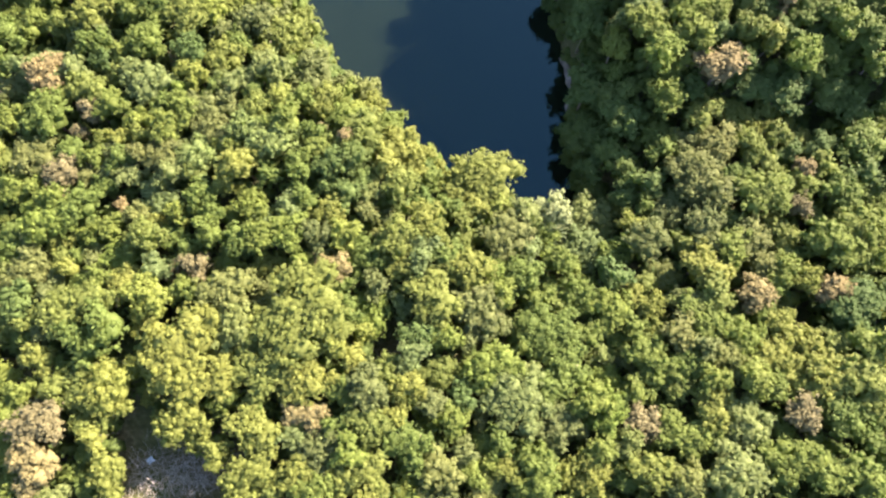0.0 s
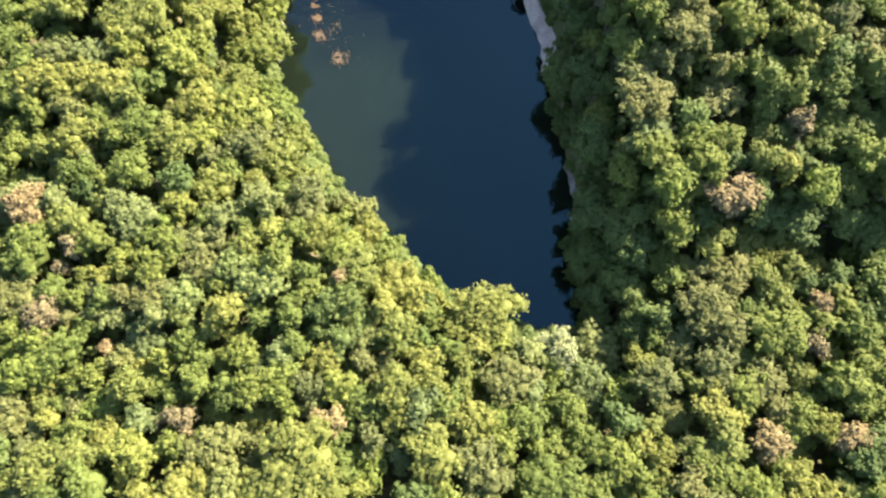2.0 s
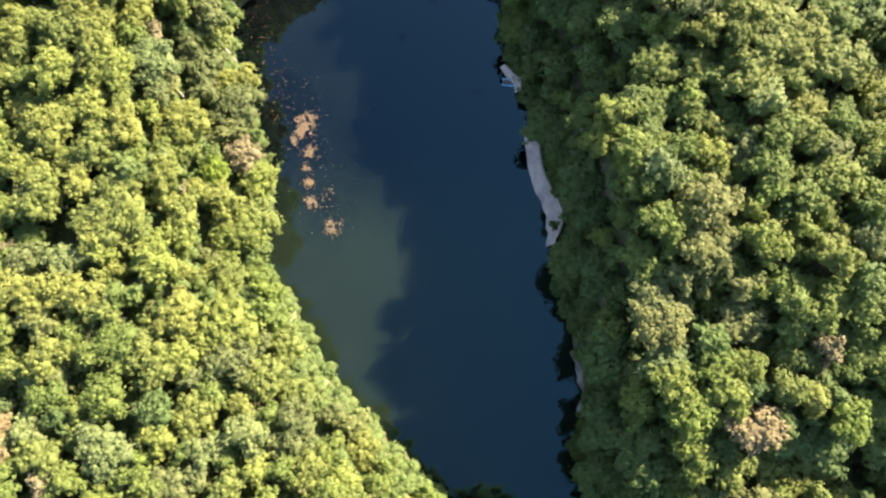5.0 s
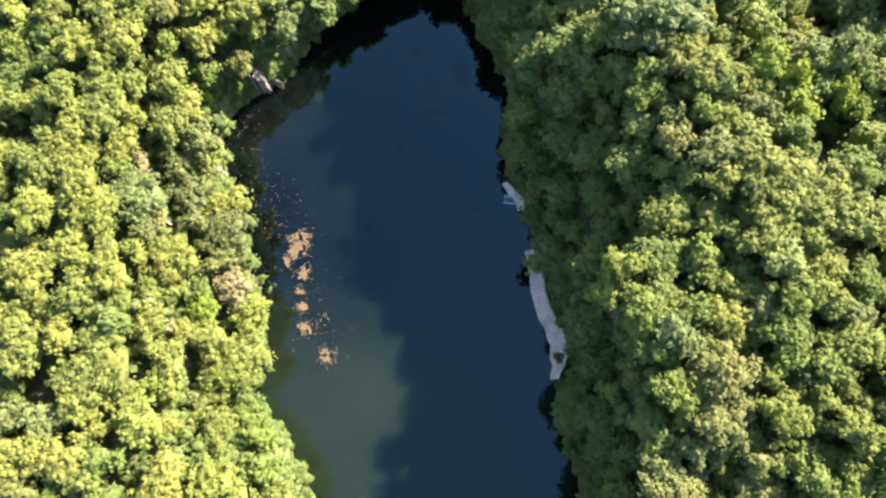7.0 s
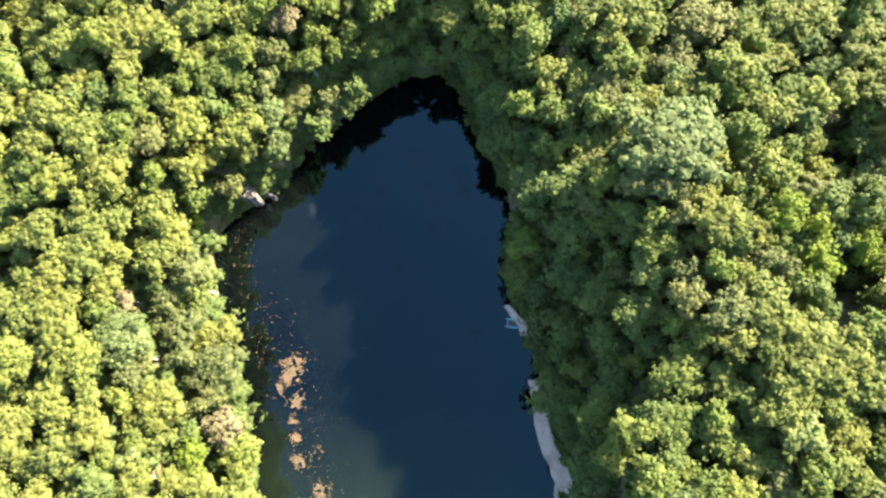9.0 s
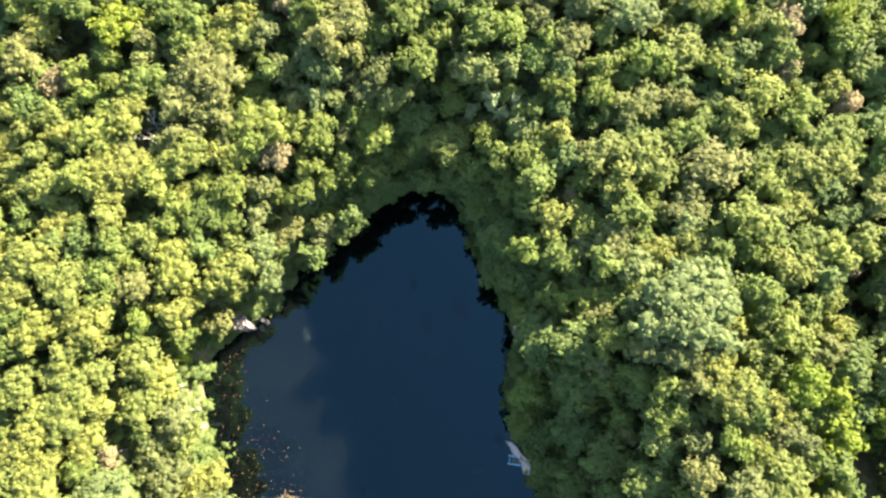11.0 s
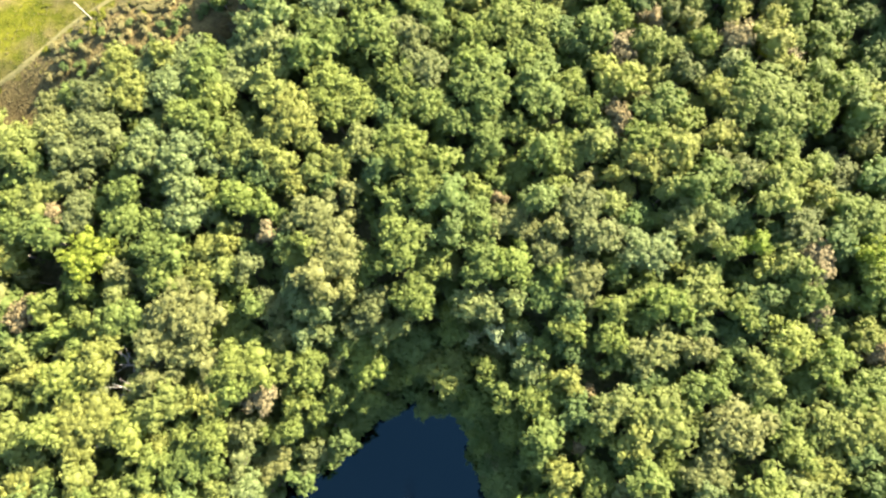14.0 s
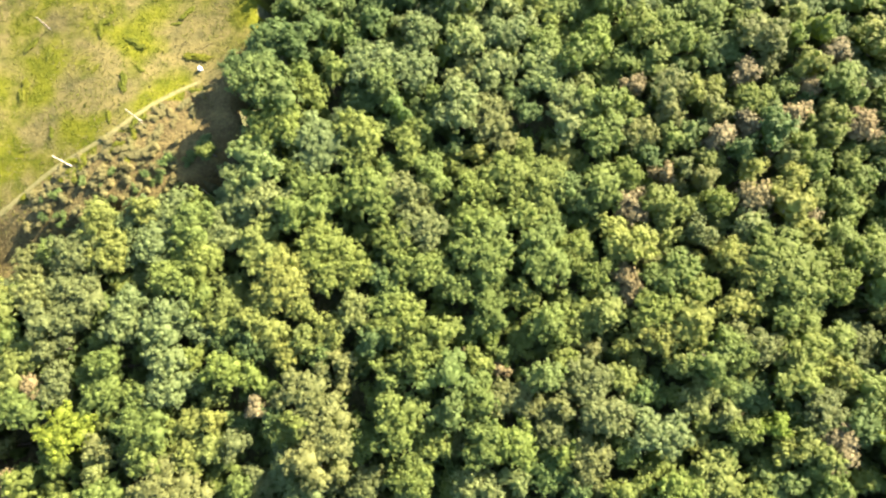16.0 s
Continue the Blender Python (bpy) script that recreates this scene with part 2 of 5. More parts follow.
def canopy(x, y, d):
    """Height of the tree tops above the lake."""
    west = steps(y, [(-20, 15.8), (20, 15.3), (45, 14.3), (60, 14.2), (80, 15.5), (100, 16.3), (112, 17.6), (120, 18.6), (150, 19.5)])
    east = steps(y, [(-20, 12.2), (10, 10.4), (20, 9.8), (27, 8.9), (31, 12.0), (38, 13.0), (47, 16.0), (55, 17.1), (65, 17.5), (75, 18.0), (88, 17.9), (95, 16.5), (104, 16.6), (112, 17.4), (120, 18.3), (150, 19.3)])
    k = smooth((x + 10) / 22)
    top = west * (1 - k) + east * k + 1.2 * smooth((x - 13) / 7) * np.exp(-((y - 35) / 10) ** 2)
    mid = np.interp(y, BY, (BW + BE) / 2)
    on_west = x < mid
    low = np.where(on_west, steps(y, [(20, 9.5), (42, 8.5), (48, 5), (68, 5), (73, 6), (77, 10), (82, 11), (85.5, 11), (87, 6.5), (90, 9.5), (97, 10.5), (101, 11)]), steps(y, [(17, 3.5), (24, 4.5), (28, 5.5), (31, 9), (34, 11), (38, 11), (41, 9), (45, 6), (48, 4), (51, 3), (72, 3), (77, 5), (81, 10), (88, 12.5), (94, 13.5), (98, 12.5), (101, 11)]))
    wide = np.where(on_west, steps(y, [(20, 6), (45, 7), (50, 9.5), (70, 10), (78, 7), (85, 7), (90, 8), (100, 8.8)]), steps(y, [(17, 8), (25, 6.5), (28, 5.5), (34, 4.5), (38, 5), (44, 7), (51, 6.5), (60, 6.5), (66, 12), (77, 14), (81, 9), (88, 10), (93, 13), (100, 12)]))
    for hx, hy, deep, rx, ry in HOLLOWS:
        top = top - deep * np.exp(-((x - hx) / rx) ** 2 - ((y - hy) / ry) ** 2)
    return low + (top - low) * smooth(np.maximum(d, 0) / wide * 0.75 + 0.12)


def ground(x, y):
    x, y = np.atleast_1d(np.asarray(x, float)), np.atleast_1d(np.asarray(y, float))
    d = shore_distance(x, y)
    c = canopy(x, y, d)
    land = np.maximum(c - 5.4, 0.25 + 0.12 * np.maximum(d, 0))
    open_land = np.clip(16.2 + 0.05 * (y - 140), 15, 18)
    k = np.where(in_clearing(x, y), 1.0, 0.0) * smooth((y - 126) / 8)
    land = land + k * (open_land - land)
    roll = 0.35 * np.sin(x * 0.31 + 0.7 * np.sin(y * 0.17)) + 0.3 * np.sin(y * 0.27 + 1.3)
    h = -3.0 + (land + 3.0) * smooth((d + 1.0) / (2.4 + 0.16 * np.maximum(land - 4, 0))) + roll * smooth(d / 8)
    return np.where(d < -1.5, np.maximum(-3.0, h), h)


def mesh_from(name, verts, faces, mats, smooth_faces=False, slots=None):
    me = bpy.data.meshes.new(name)
    me.from_pydata(verts, [], faces)
    for m in mats:
        me.materials.append(m)
    if slots is not None:
        me.polygons.foreach_set("material_index", slots)
    if smooth_faces:
        me.polygons.foreach_set("use_smooth", [True] * len(me.polygons))
    me.update()
    return me


def sheet(xs, ys, height):
    gx, gy = np.meshgrid(xs, ys)
    gz = height(gx.ravel(), gy.ravel())
    v = np.stack([gx.ravel(), gy.ravel(), gz], 1)
    nx, ny = len(xs), len(ys)
    i, j = np.meshgrid(np.arange(nx - 1), np.arange(ny - 1))
    a = (j * nx + i).ravel()
    return v, np.stack([a, a + 1, a + nx + 1, a + nx], 1)


gx = np.concatenate([[-2500, -1200, -600, -300, -180], np.arange(-110, -50, 6.0), np.arange(-50, 50.1, 1.1), np.arange(55, 120, 6.0), [180, 300, 600, 1200, 2500]])
gy = np.concatenate([[-2500, -1200, -600, -300, -150], np.arange(-90, -20, 6.0), np.arange(-18, 170, 1.1), np.arange(174, 240, 6.0), [300, 600, 1200, 2500]])
v, f = sheet(gx, gy, ground)
mid_face = v[f].mean(1)
slots = in_clearing(mid_face[:, 0], mid_face[:, 1]).astype(int)
slots[(slots == 1) & (mid_face[:, 1] < track_y(mid_face[:, 0]) - 0.6)] = 2
tagged(new("ground", mesh_from("ground", v.tolist(), f.tolist(), [EARTH, MEADOW, SCRUB], True, slots.tolist())), "hilly forest floor round a sunken lake", "ground", kind="structure")

# the water runs a little under the banks
wx, wy = SHORE.mean(0)
out = [(wx + (px - wx) * 1.16, wy + (py - wy) * 1.07, 0.0) for px, py in SHORE[::4]]
tagged(new("water", mesh_from("water", out, [list(range(len(out)))], [WATER])), "still dark green lake mirroring the sky and banks", "water", kind="structure")


# ---- helpers for things ----
def part(name, me, parent, label="", at=None):
    ob = new(name, me)
    ob.parent = parent
    if at is not None:
        ob.matrix_basis = at
    return tagged(ob, label)


def tube(points, radii, sides=6):
    """A tapered tube along points: vertices and faces."""
    vs, fs = [], []
    pts = [Vector(p) for p in points]
    for k, (p, r) in enumerate(zip(pts, radii)):
        way = (pts[min(k + 1, len(pts) - 1)] - pts[max(k - 1, 0)]).normalized()
        side = way.orthogonal().normalized()
        up = way.cross(side)
        for s in range(sides):
            a = 2 * math.pi * s / sides
            vs.append(tuple(p + side * (r * math.cos(a)) + up * (r * math.sin(a))))
    for k in range(len(pts) - 1):
        for s in range(sides):
            a, b = k * sides + s, k * sides + (s + 1) % sides
            fs.append((a, b, b + sides, a + sides))
    fs.append(tuple(range(sides))[::-1])
    fs.append(tuple(len(vs) - sides + s for s in range(sides)))
    return vs, fs


def merge(pieces):
    vs, fs = [], []
    for v, f in pieces:
        n = len(vs)
        vs += v
        fs += [tuple(i + n for i in q) for q in f]
    return vs, fs


_ball = bmesh.new()
bmesh.ops.create_icosphere(_ball, subdivisions=1, radius=1.0)
_ball.verts.ensure_lookup_table()
LOBE_V = np.array([v.co[:] for v in _ball.verts])
LOBE_F = np.array([[v.index for v in f.verts] for f in _ball.faces])
_ball.free()


def leaves(rng, places, outward, size, spread=0.48, slim=0.62):
    """Small bent leaf sprays at the given places: vertices and quads."""
    n = len(places)
    nrm = outward + spread * rng.normal(size=(n, 3)) + np.array([0, 0, 0.25])
    nrm /= np.linalg.norm(nrm, axis=1, keepdims=True)
    a = np.cross(nrm, rng.normal(size=(n, 3)))
    a /= np.linalg.norm(a, axis=1, keepdims=True)
    b = np.cross(nrm, a)
    s = size * rng.uniform(0.65, 1.35, (n, 1))
    v = np.stack([places - a * s, places - b * s * slim + nrm * s * 0.25, places + a * s, places + b * s * slim + nrm * s * 0.25], 1).reshape(-1, 3)
    return v, np.arange(4 * n).reshape(-1, 4)


def sprays(rng, places, outward, size, spread=0.7):
    """Three-cornered leaf sprays standing out from the places: vertices and triangles."""
    n = len(places)
    nrm = 0.5 * outward + spread * rng.normal(size=(n, 3)) + np.array([0, 0, 1.2])
    nrm /= np.linalg.norm(nrm, axis=1, keepdims=True)
    a = np.cross(nrm, rng.normal(size=(n, 3)))
    a /= np.linalg.norm(a, axis=1, keepdims=True)
    b = np.cross(nrm, a)
    s = size * rng.uniform(0.6, 1.4, (n, 1))
    v = np.stack([places - a * s * 0.6 - b * s * 0.5, places + a * s * 0.6 - b * s * 0.35, places + b * s + nrm * s * 0.2], 1).reshape(-1, 3)
    return v, np.arange(3 * n).reshape(-1, 3)


KNOB_F = LOBE_F[LOBE_V[LOBE_F].mean(1)[:, 2] > -0.5]
_used = np.unique(KNOB_F)
KNOB_F, KNOB_V = np.searchsorted(_used, KNOB_F), LOBE_V[_used]


def crown(seed, radius, thick, centre, boughs, bough_size, puffs, puff_size, leaf, per_puff):
    """A crown of broad rounded boughs, knobbly with puffs and thick with leaf sprays, with creases between the boughs."""
    rng = np.random.default_rng(seed)
    vs, tris, n = [], [], 0

    def add(v, f):
        nonlocal n
        vs.append(v)
        tris.append(f + n)
        n += len(v)

    lean = rng.normal(0, 0.10, 2) * radius
    stretch = rng.uniform(0.82, 1.2)
    add(LOBE_V * np.array([0.85 * radius, 0.85 * radius, 0.8 * thick]) + np.array([lean[0], lean[1], centre - 0.6 * thick]), LOBE_F)
    for k in range(boughs):
        ring = math.sqrt((k + 0.25) / boughs) * rng.uniform(0.82, 1.05)
        a = k * 2.399963 + rng.uniform(-0.4, 0.4)
        c = np.array([ring * radius * stretch * math.cos(a) + lean[0], ring * radius / stretch * math.sin(a) + lean[1],
                      centre + thick * (0.4 - 0.65 * ring ** 2.6) + rng.normal(0, 0.09)])
        big = bough_size * rng.uniform(0.75, 1.25) * np.array([rng.uniform(0.88, 1.15), rng.uniform(0.88, 1.15), 0.68])
        out = np.array([c[0], c[1], 0.9 * radius])
        out /= np.linalg.norm(out)
        add(LOBE_V * rng.uniform(0.60, 0.82, (len(LOBE_V), 1)) * big + c, LOBE_F)
        q = rng.normal(size=(8 * puffs, 3)) + np.array([0, 0, 0.5]) + 0.4 * out
        q /= np.linalg.norm(q, axis=1, keepdims=True)
        add(*sprays(rng, c + q * big * rng.uniform(0.78, 1.02, (8 * puffs, 1)), 0.5 * q + 0.5 * out, 1.2 * leaf, 0.27))
        for j in range(puffs):
            w = rng.normal(size=3)
            w = w / np.linalg.norm(w) + np.array([0, 0, 0.45]) + 0.35 * out
            w /= np.linalg.norm(w)
            p = c + w * big * rng.uniform(0.8, 1.05)
            r = puff_size * rng.uniform(0.6, 1.35)
            add(KNOB_V * r * rng.uniform(0.75, 1.25, (len(KNOB_V), 1)) * np.array([1, 1, 0.8]) * 0.7 + p, KNOB_F)
            q = rng.normal(size=(per_puff, 3)) + 0.6 * w
            q /= np.linalg.norm(q, axis=1, keepdims=True)
            add(*sprays(rng, p + q * r * rng.uniform(0.7, 1.15, (per_puff, 1)), 0.4 * q + 0.6 * w, leaf, 0.26))
    return np.concatenate(vs), np.concatenate(tris)


def trunk(seed, height, radius, reach, limbs=4):
    rng = np.random.default_rng(seed)
    bend = rng.normal(0, 0.25, 2)
    stem = [(bend[0] * s * s * 1.0, bend[1] * s * s * 1.0, -0.5 + (height + 0.5) * s) for s in (0, 0.3, 0.6, 1.0)]
    pieces = [tube(stem, [radius * 1.25, radius, radius * 0.8, radius * 0.4], 6)]
    for k in range(limbs):
        a = 2.4 * k + rng.uniform(-0.4, 0.4)
        z = height * rng.uniform(0.45, 0.8)
        s = (z + 0.5) / (height + 0.5)
        p = np.array([bend[0] * s * s, bend[1] * s * s, z])
        e = p + np.array([math.cos(a) * reach, math.sin(a) * reach, height * 0.22])
        m = (p + e) / 2 + np.array([0, 0, 0.2])
        pieces.append(tube([tuple(p), tuple(m), tuple(e)], [radius * 0.5, radius * 0.35, radius * 0.15], 4))
    return merge(pieces)


SIZES = {  # crown radius, half thickness, crown centre, boughs, bough size, puffs a bough, puff size, spray size, sprays a puff
    "shrub": (0.70, 0.40, 0.70, 2, 0.55, 5, 0.27, 0.14, 7),
    "small": (1.22, 0.80, 3.0, 4, 0.90, 6, 0.30, 0.15, 9),
    "medium": (2.02, 1.05, 4.13, 9, 1.02, 6, 0.31, 0.15, 9),
    "large": (3.42, 2.1, 4.97, 22, 1.10, 6, 0.31, 0.15, 9),
}
RADIUS = {"shrub": 0.95, "small": 1.75, "medium": 2.6, "large": 4.0}
KINDS = {
    "green": ("broadleaf_tree", "rounded broadleaf tree with mid-green foliage", "mid-green forest trees"),
    "deep": ("dark_broadleaf_tree", "dense deep-green broadleaf tree in the forest", "deep-green forest trees"),
    "yellow": ("yellow_green_tree", "bright yellow-green broadleaf tree above its neighbours", "yellow-green forest trees"),
    "olive": ("olive_green_tree", "dull olive-green broadleaf tree with fine foliage", "olive-green forest trees"),
    "silver": ("silvery_tree", "silvery grey-green tree with pale leaves", "silvery forest trees"),
    "dry": ("withered_tree", "withered tree with dry pinkish-tan leaves", "withered forest trees"),
    "scrub": ("dry_shrub", "low brown withered shrub at the meadow edge", "dry shrubs by the meadow"),
    "young": ("young_tree", "young slender tree filling a gap in the canopy", "young trees in the gaps"),
    "bush": ("shrub", "low dense green shrub on the steep bank", "shrubs on the banks"),
    "lime": ("lime_green_tree", "vivid lime-green broadleaf tree among darker crowns", "lime-green forest trees"),
    "tuft": ("weed_clump", "low green weed clump in the meadow grass", "weed clumps in the meadow"),
    "white": ("pale_leaved_tree", "tree with large whitish leaves", "pale-leaved trees"),
}
YOUNG = {
    "green": ("slender_tree", "slender young tree with mid-green rounded crown", "slender mid-green trees"),
    "deep": ("slender_dark_tree", "slender young tree with deep-green foliage", "slender deep-green trees"),
    "yellow": ("slender_yellow_green_tree", "slender young tree with yellow-green foliage", "slender yellow-green trees"),
    "olive": ("slender_olive_tree", "slender young tree with dull olive foliage", "slender olive trees"),
}
CROWNS, TRUNKS, PROTOS = {}, {}, {}


def crown_mesh(kind, size, var):
    key = kind, size, var
    if key not in CROWNS:
        r, th, ce, bo, bs, pu, ps, leaf, per = SIZES[size]
        if kind in ("dry", "scrub"):
            ps *= 0.8
        v, t = crown(1000 + 17 * var + 101 * len(size), r, th, ce, bo, bs, pu, ps, leaf, per)
        CROWNS[key] = mesh_from("crown", v.tolist(), t.tolist(), [LEAF[{"bush": "deep", "young": "green"}.get(kind, kind)]], True)
    return CROWNS[key]


def trunk_mesh(size, var):
    if (size, var) not in TRUNKS:
        r, th, ce, *_ = SIZES[size]
        v, f = trunk(50 + var, ce, 0.045 * ce, 0.6 * r)
        TRUNKS[size, var] = mesh_from("trunk", v, f, [BARK], True)
    return TRUNKS[size, var]


def tree(kind, size, var, m):
    """A tree at the pose m, its base on the ground."""
    key = kind, size, var
    if key in PROTOS:
        return copy_thing(PROTOS[key], m @ Matrix.Diagonal([1 / k for k in PROTOS[key].scale] + [1]))
    name, label, group = YOUNG.get(kind, KINDS[kind]) if size == "small" else KINDS[kind]
    ob = tagged(new(name), label, "shrub" if size == "shrub" else "tree", group)
    part("trunk", trunk_mesh(size, var), ob)
    part("crown", crown_mesh(kind, size, var), ob)
    ob.matrix_basis = m
    PROTOS[key] = ob
    return ob


# ---- the forest ----
rng = random.Random(7)
PLACED, COLOURS = [], []  # x, y, radius; kind

EDGE = [  # the trees along the meadow: x, y, kind, size
    (-33.5, 131.0, "silver", 0.85), (-30.2, 131.8, "silver", 0.95), (-27.2, 132.5, "silver", 0.95), (-24.8, 131.4, "green", 1.0), (-31.4, 128.7, "yellow", 1.0), (-28.2, 129.1, "silver", 1.05),
    (-25.1, 128.6, "green", 1.05), (-22.2, 130.9, "silver", 0.95), (-20.0, 133.6, "silver", 1.0), (-34.9, 128.7, "olive", 0.95),
    (-16.6, 148.6, "deep", 1.0), (-18.0, 143.9, "deep", 1.15), (-17.2, 140.2, "green", 0.95), (-18.6, 136.9, "silver", 1.05),
]
GAPS = [
    # hollows in the forest: x, y, radius
    (9.6, 16.2, 1.9), (-28.0, -8.8, 3.6), (-24.6, -10.2, 2.8), (-41.0, 0.5, 1.2), (-31.4, 2.6, 1.0), (-7.1, 3.9, 1.7), (-30.1, -4.7, 1.3), (34.2, 6.0, 1.2), (16.6, 10.5, 0.9), (-39.3, 49.5, 1.8), (-30.5, 41.6, 1.5), (21.1, 41.1, 0.9), (24.8, 38.8, 1.2), (-39.7, 81.3, 0.9), (-44.4, 75.4, 1.0), (33.2, 72.1, 1.7), (-39.0, 112.3, 1.6), (-23.2, 107.0, 0.6), (-31.1, 101.2, 0.9), (11.7, 103.0, 0.9), (-9.8, 116.1, 0.6), (-12.2, 124.2, 0.7), (7.0, 142.3, 0.6), (32.2, 123.2, 1.0), (32.4, 148.0, 0.9), (29.1, 145.8, 0.7),
    # bare rock and dead trees
    (8.0, 62.4, 0.6), (8.3, 60.5, 0.65), (8.8, 58.7, 0.65), (9.3, 57.0, 0.7), (10.2, 55.0, 1.1), (11.8, 54.6, 0.6), (9.8, 53.2, 0.6), (-24.6, 85.7, 0.9), (-30.0, 102.6, 1.2)]


TOPS = {"small": 3.95, "medium": 5.2, "large": 6.6}  # height of each unscaled tree
REACH = {"small": 1.80, "medium": 2.75, "large": 4.25}  # half width of each unscaled crown


def plant(kind, size, x, y, scale, tall=1.0):
    z = float(ground([x], [y])[0]) - 0.15
    d = shore_distance([x], [y])
    room = float(canopy(np.array([x]), np.array([y]), d)[0]) - z
    if size in ("small", "medium") and room < 5.0:
        scale *= max(0.5, room / 5.0)
    if size == "medium" and room < 3.2:
        size, scale = "small", 0.75
    var = rng.randrange(5)
    m = Matrix.Translation((x, y, z)) @ Matrix.Rotation(rng.uniform(0, 6.28), 4, "Z") @ Matrix.Diagonal((scale * rng.uniform(0.88, 1.14), scale * rng.uniform(0.88, 1.14), tall * scale * rng.uniform(0.9, 1.1) * {"small": 1.28, "large": 0.86}.get(size, 1.0), 1))
    tree(kind, size, var, m)
    PLACED.append((x, y, RADIUS[size] * scale))
    COLOURS.append(kind)


def crowns(kind, spots):
    """Trees that can be told apart: x, y and half the width of the crown; the wider ones stand higher."""
    for x, y, r in spots:
        if any(math.hypot(x - a, y - b) < 0.32 * (r + c) for a, b, c in PLACED):
            continue
        size = "small" if r < 1.35 else "medium" if r < 2.7 else "large"
        scale = r * 1.26 / REACH[size]
        z = float(ground([x], [y])[0]) - 0.15
        room = float(canopy(np.array([x]), np.array([y]), shore_distance([x], [y]))[0]) - z
        top = max(room, 2.2) + 0.4 * (r - 2.0) + rng.uniform(-0.35, 0.35)
        tall = max(scale * 0.7, min(scale * 1.9, top / TOPS[size]))
        m = Matrix.Translation((x, y, z)) @ Matrix.Rotation(rng.uniform(0, 6.28), 4, "Z") @ Matrix.Diagonal((scale * rng.uniform(0.93, 1.08), scale * rng.uniform(0.93, 1.08), tall, 1))
        tree(kind, size, rng.randrange(5), m)
        PLACED.append((x, y, 1.15 * r))
        COLOURS.append(kind)


for x, y, kind, s in EDGE:
    plant(kind, "medium", x, y, s, 1.25 if x > -21.5 and y > 139 else 1.0)
# by the lake's near end
crowns("green", [(-41.8, 25.1, 2.3), (-28.9, 28.3, 0.9), (-28.0, 25.8, 1.5), (-36.9, 20.9, 1.2), (-33.8, 20.8, 1.3), (-44.2, 17.5, 1.3), (-25.7, 17.1, 1.5), (-20.5, 16.2, 1.6), (-16.4, 19.8, 1.5), (-15.2, 16.7, 1.3), (-14.7, 23.6, 1.0), (-37.4, 16.0, 1.8), (-40.5, 14.6, 2.1), (-34.3, 13.8, 1.3), (-24.6, 13.7, 1.5), (-21.3, 12.1, 1.5), (-16.6, 13.2, 1.8), (21.1, 28.9, 2.0), (27.7, 20.7, 1.6), (29.9, 18.3, 2.4), (40.7, 23.1, 2.4), (38.0, 18.8, 2.1), (36.1, 13.6, 2.3), (39.5, 14.7, 2.0), (-5.2, -5.8, 2.1), (5.4, 9.5, 1.9), (7.1, 4.6, 2.8), (11.1, 8.0, 1.7), (13.8, 6.9, 2.0), (22.7, 5.2, 2.3)])
crowns("green", [(26.3, 4.2, 2.0), (31.3, 10.2, 1.7), (2.2, 1.4, 2.4), (9.2, 1.0, 2.2), (20.8, 1.5, 1.8), (19.6, -5.0, 2.3), (13.1, -3.6, 1.9), (6.7, -8.5, 2.2), (34.4, -3.5, 2.1), (35.6, -8.3, 2.3), (3.2, -5.5, 1.3), (-1.4, -3.5, 1.6), (29.4, -7.4, 2.2), (17.7, 1.5, 2.3)])
crowns("deep", [(-12.9, 19.8, 1.5), (13.0, 26.0, 2.7), (16.4, 27.4, 2.2), (16.8, 19.1, 1.6), (37.9, 5.9, 2.8), (15.9, 23.5, 1.8), (33.5, 29.7, 2.3), (40.5, 29.0, 2.3), (-4.4, 3.4, 1.6)])
crowns("yellow", [(-6.5, 22.6, 2.7), (-14.3, 27.3, 1.6), (-6.7, 18.2, 1.8), (-10.2, 23.3, 2.1), (-6.6, 12.9, 1.8), (-3.5, 13.4, 1.6), (-15.1, 6.3, 4.5), (-38.1, 28.7, 2.0), (-32.5, 23.5, 1.0), (-36.4, 23.2, 0.8), (-20.7, 26.0, 1.5), (-27.0, 19.3, 1.0), (-23.6, 18.2, 1.2), (-12.7, 15.3, 1.5), (-30.4, 12.7, 1.8), (-28.0, 15.4, 1.1), (1.1, 19.6, 3.6), (24.4, 27.6, 1.9), (30.4, 26.1, 1.4), (33.5, 26.7, 1.5), (29.6, 22.9, 1.6), (16.9, 15.7, 1.4), (-24.5, 1.3, 4.5), (-29.8, 7.4, 2.1), (-38.0, 5.3, 2.3), (-34.2, 6.6, 2.0), (-41.1, 4.8, 1.0), (-39.0, 1.7, 1.5), (-35.0, -1.2, 1.7), (-31.9, -1.2, 2.2)])
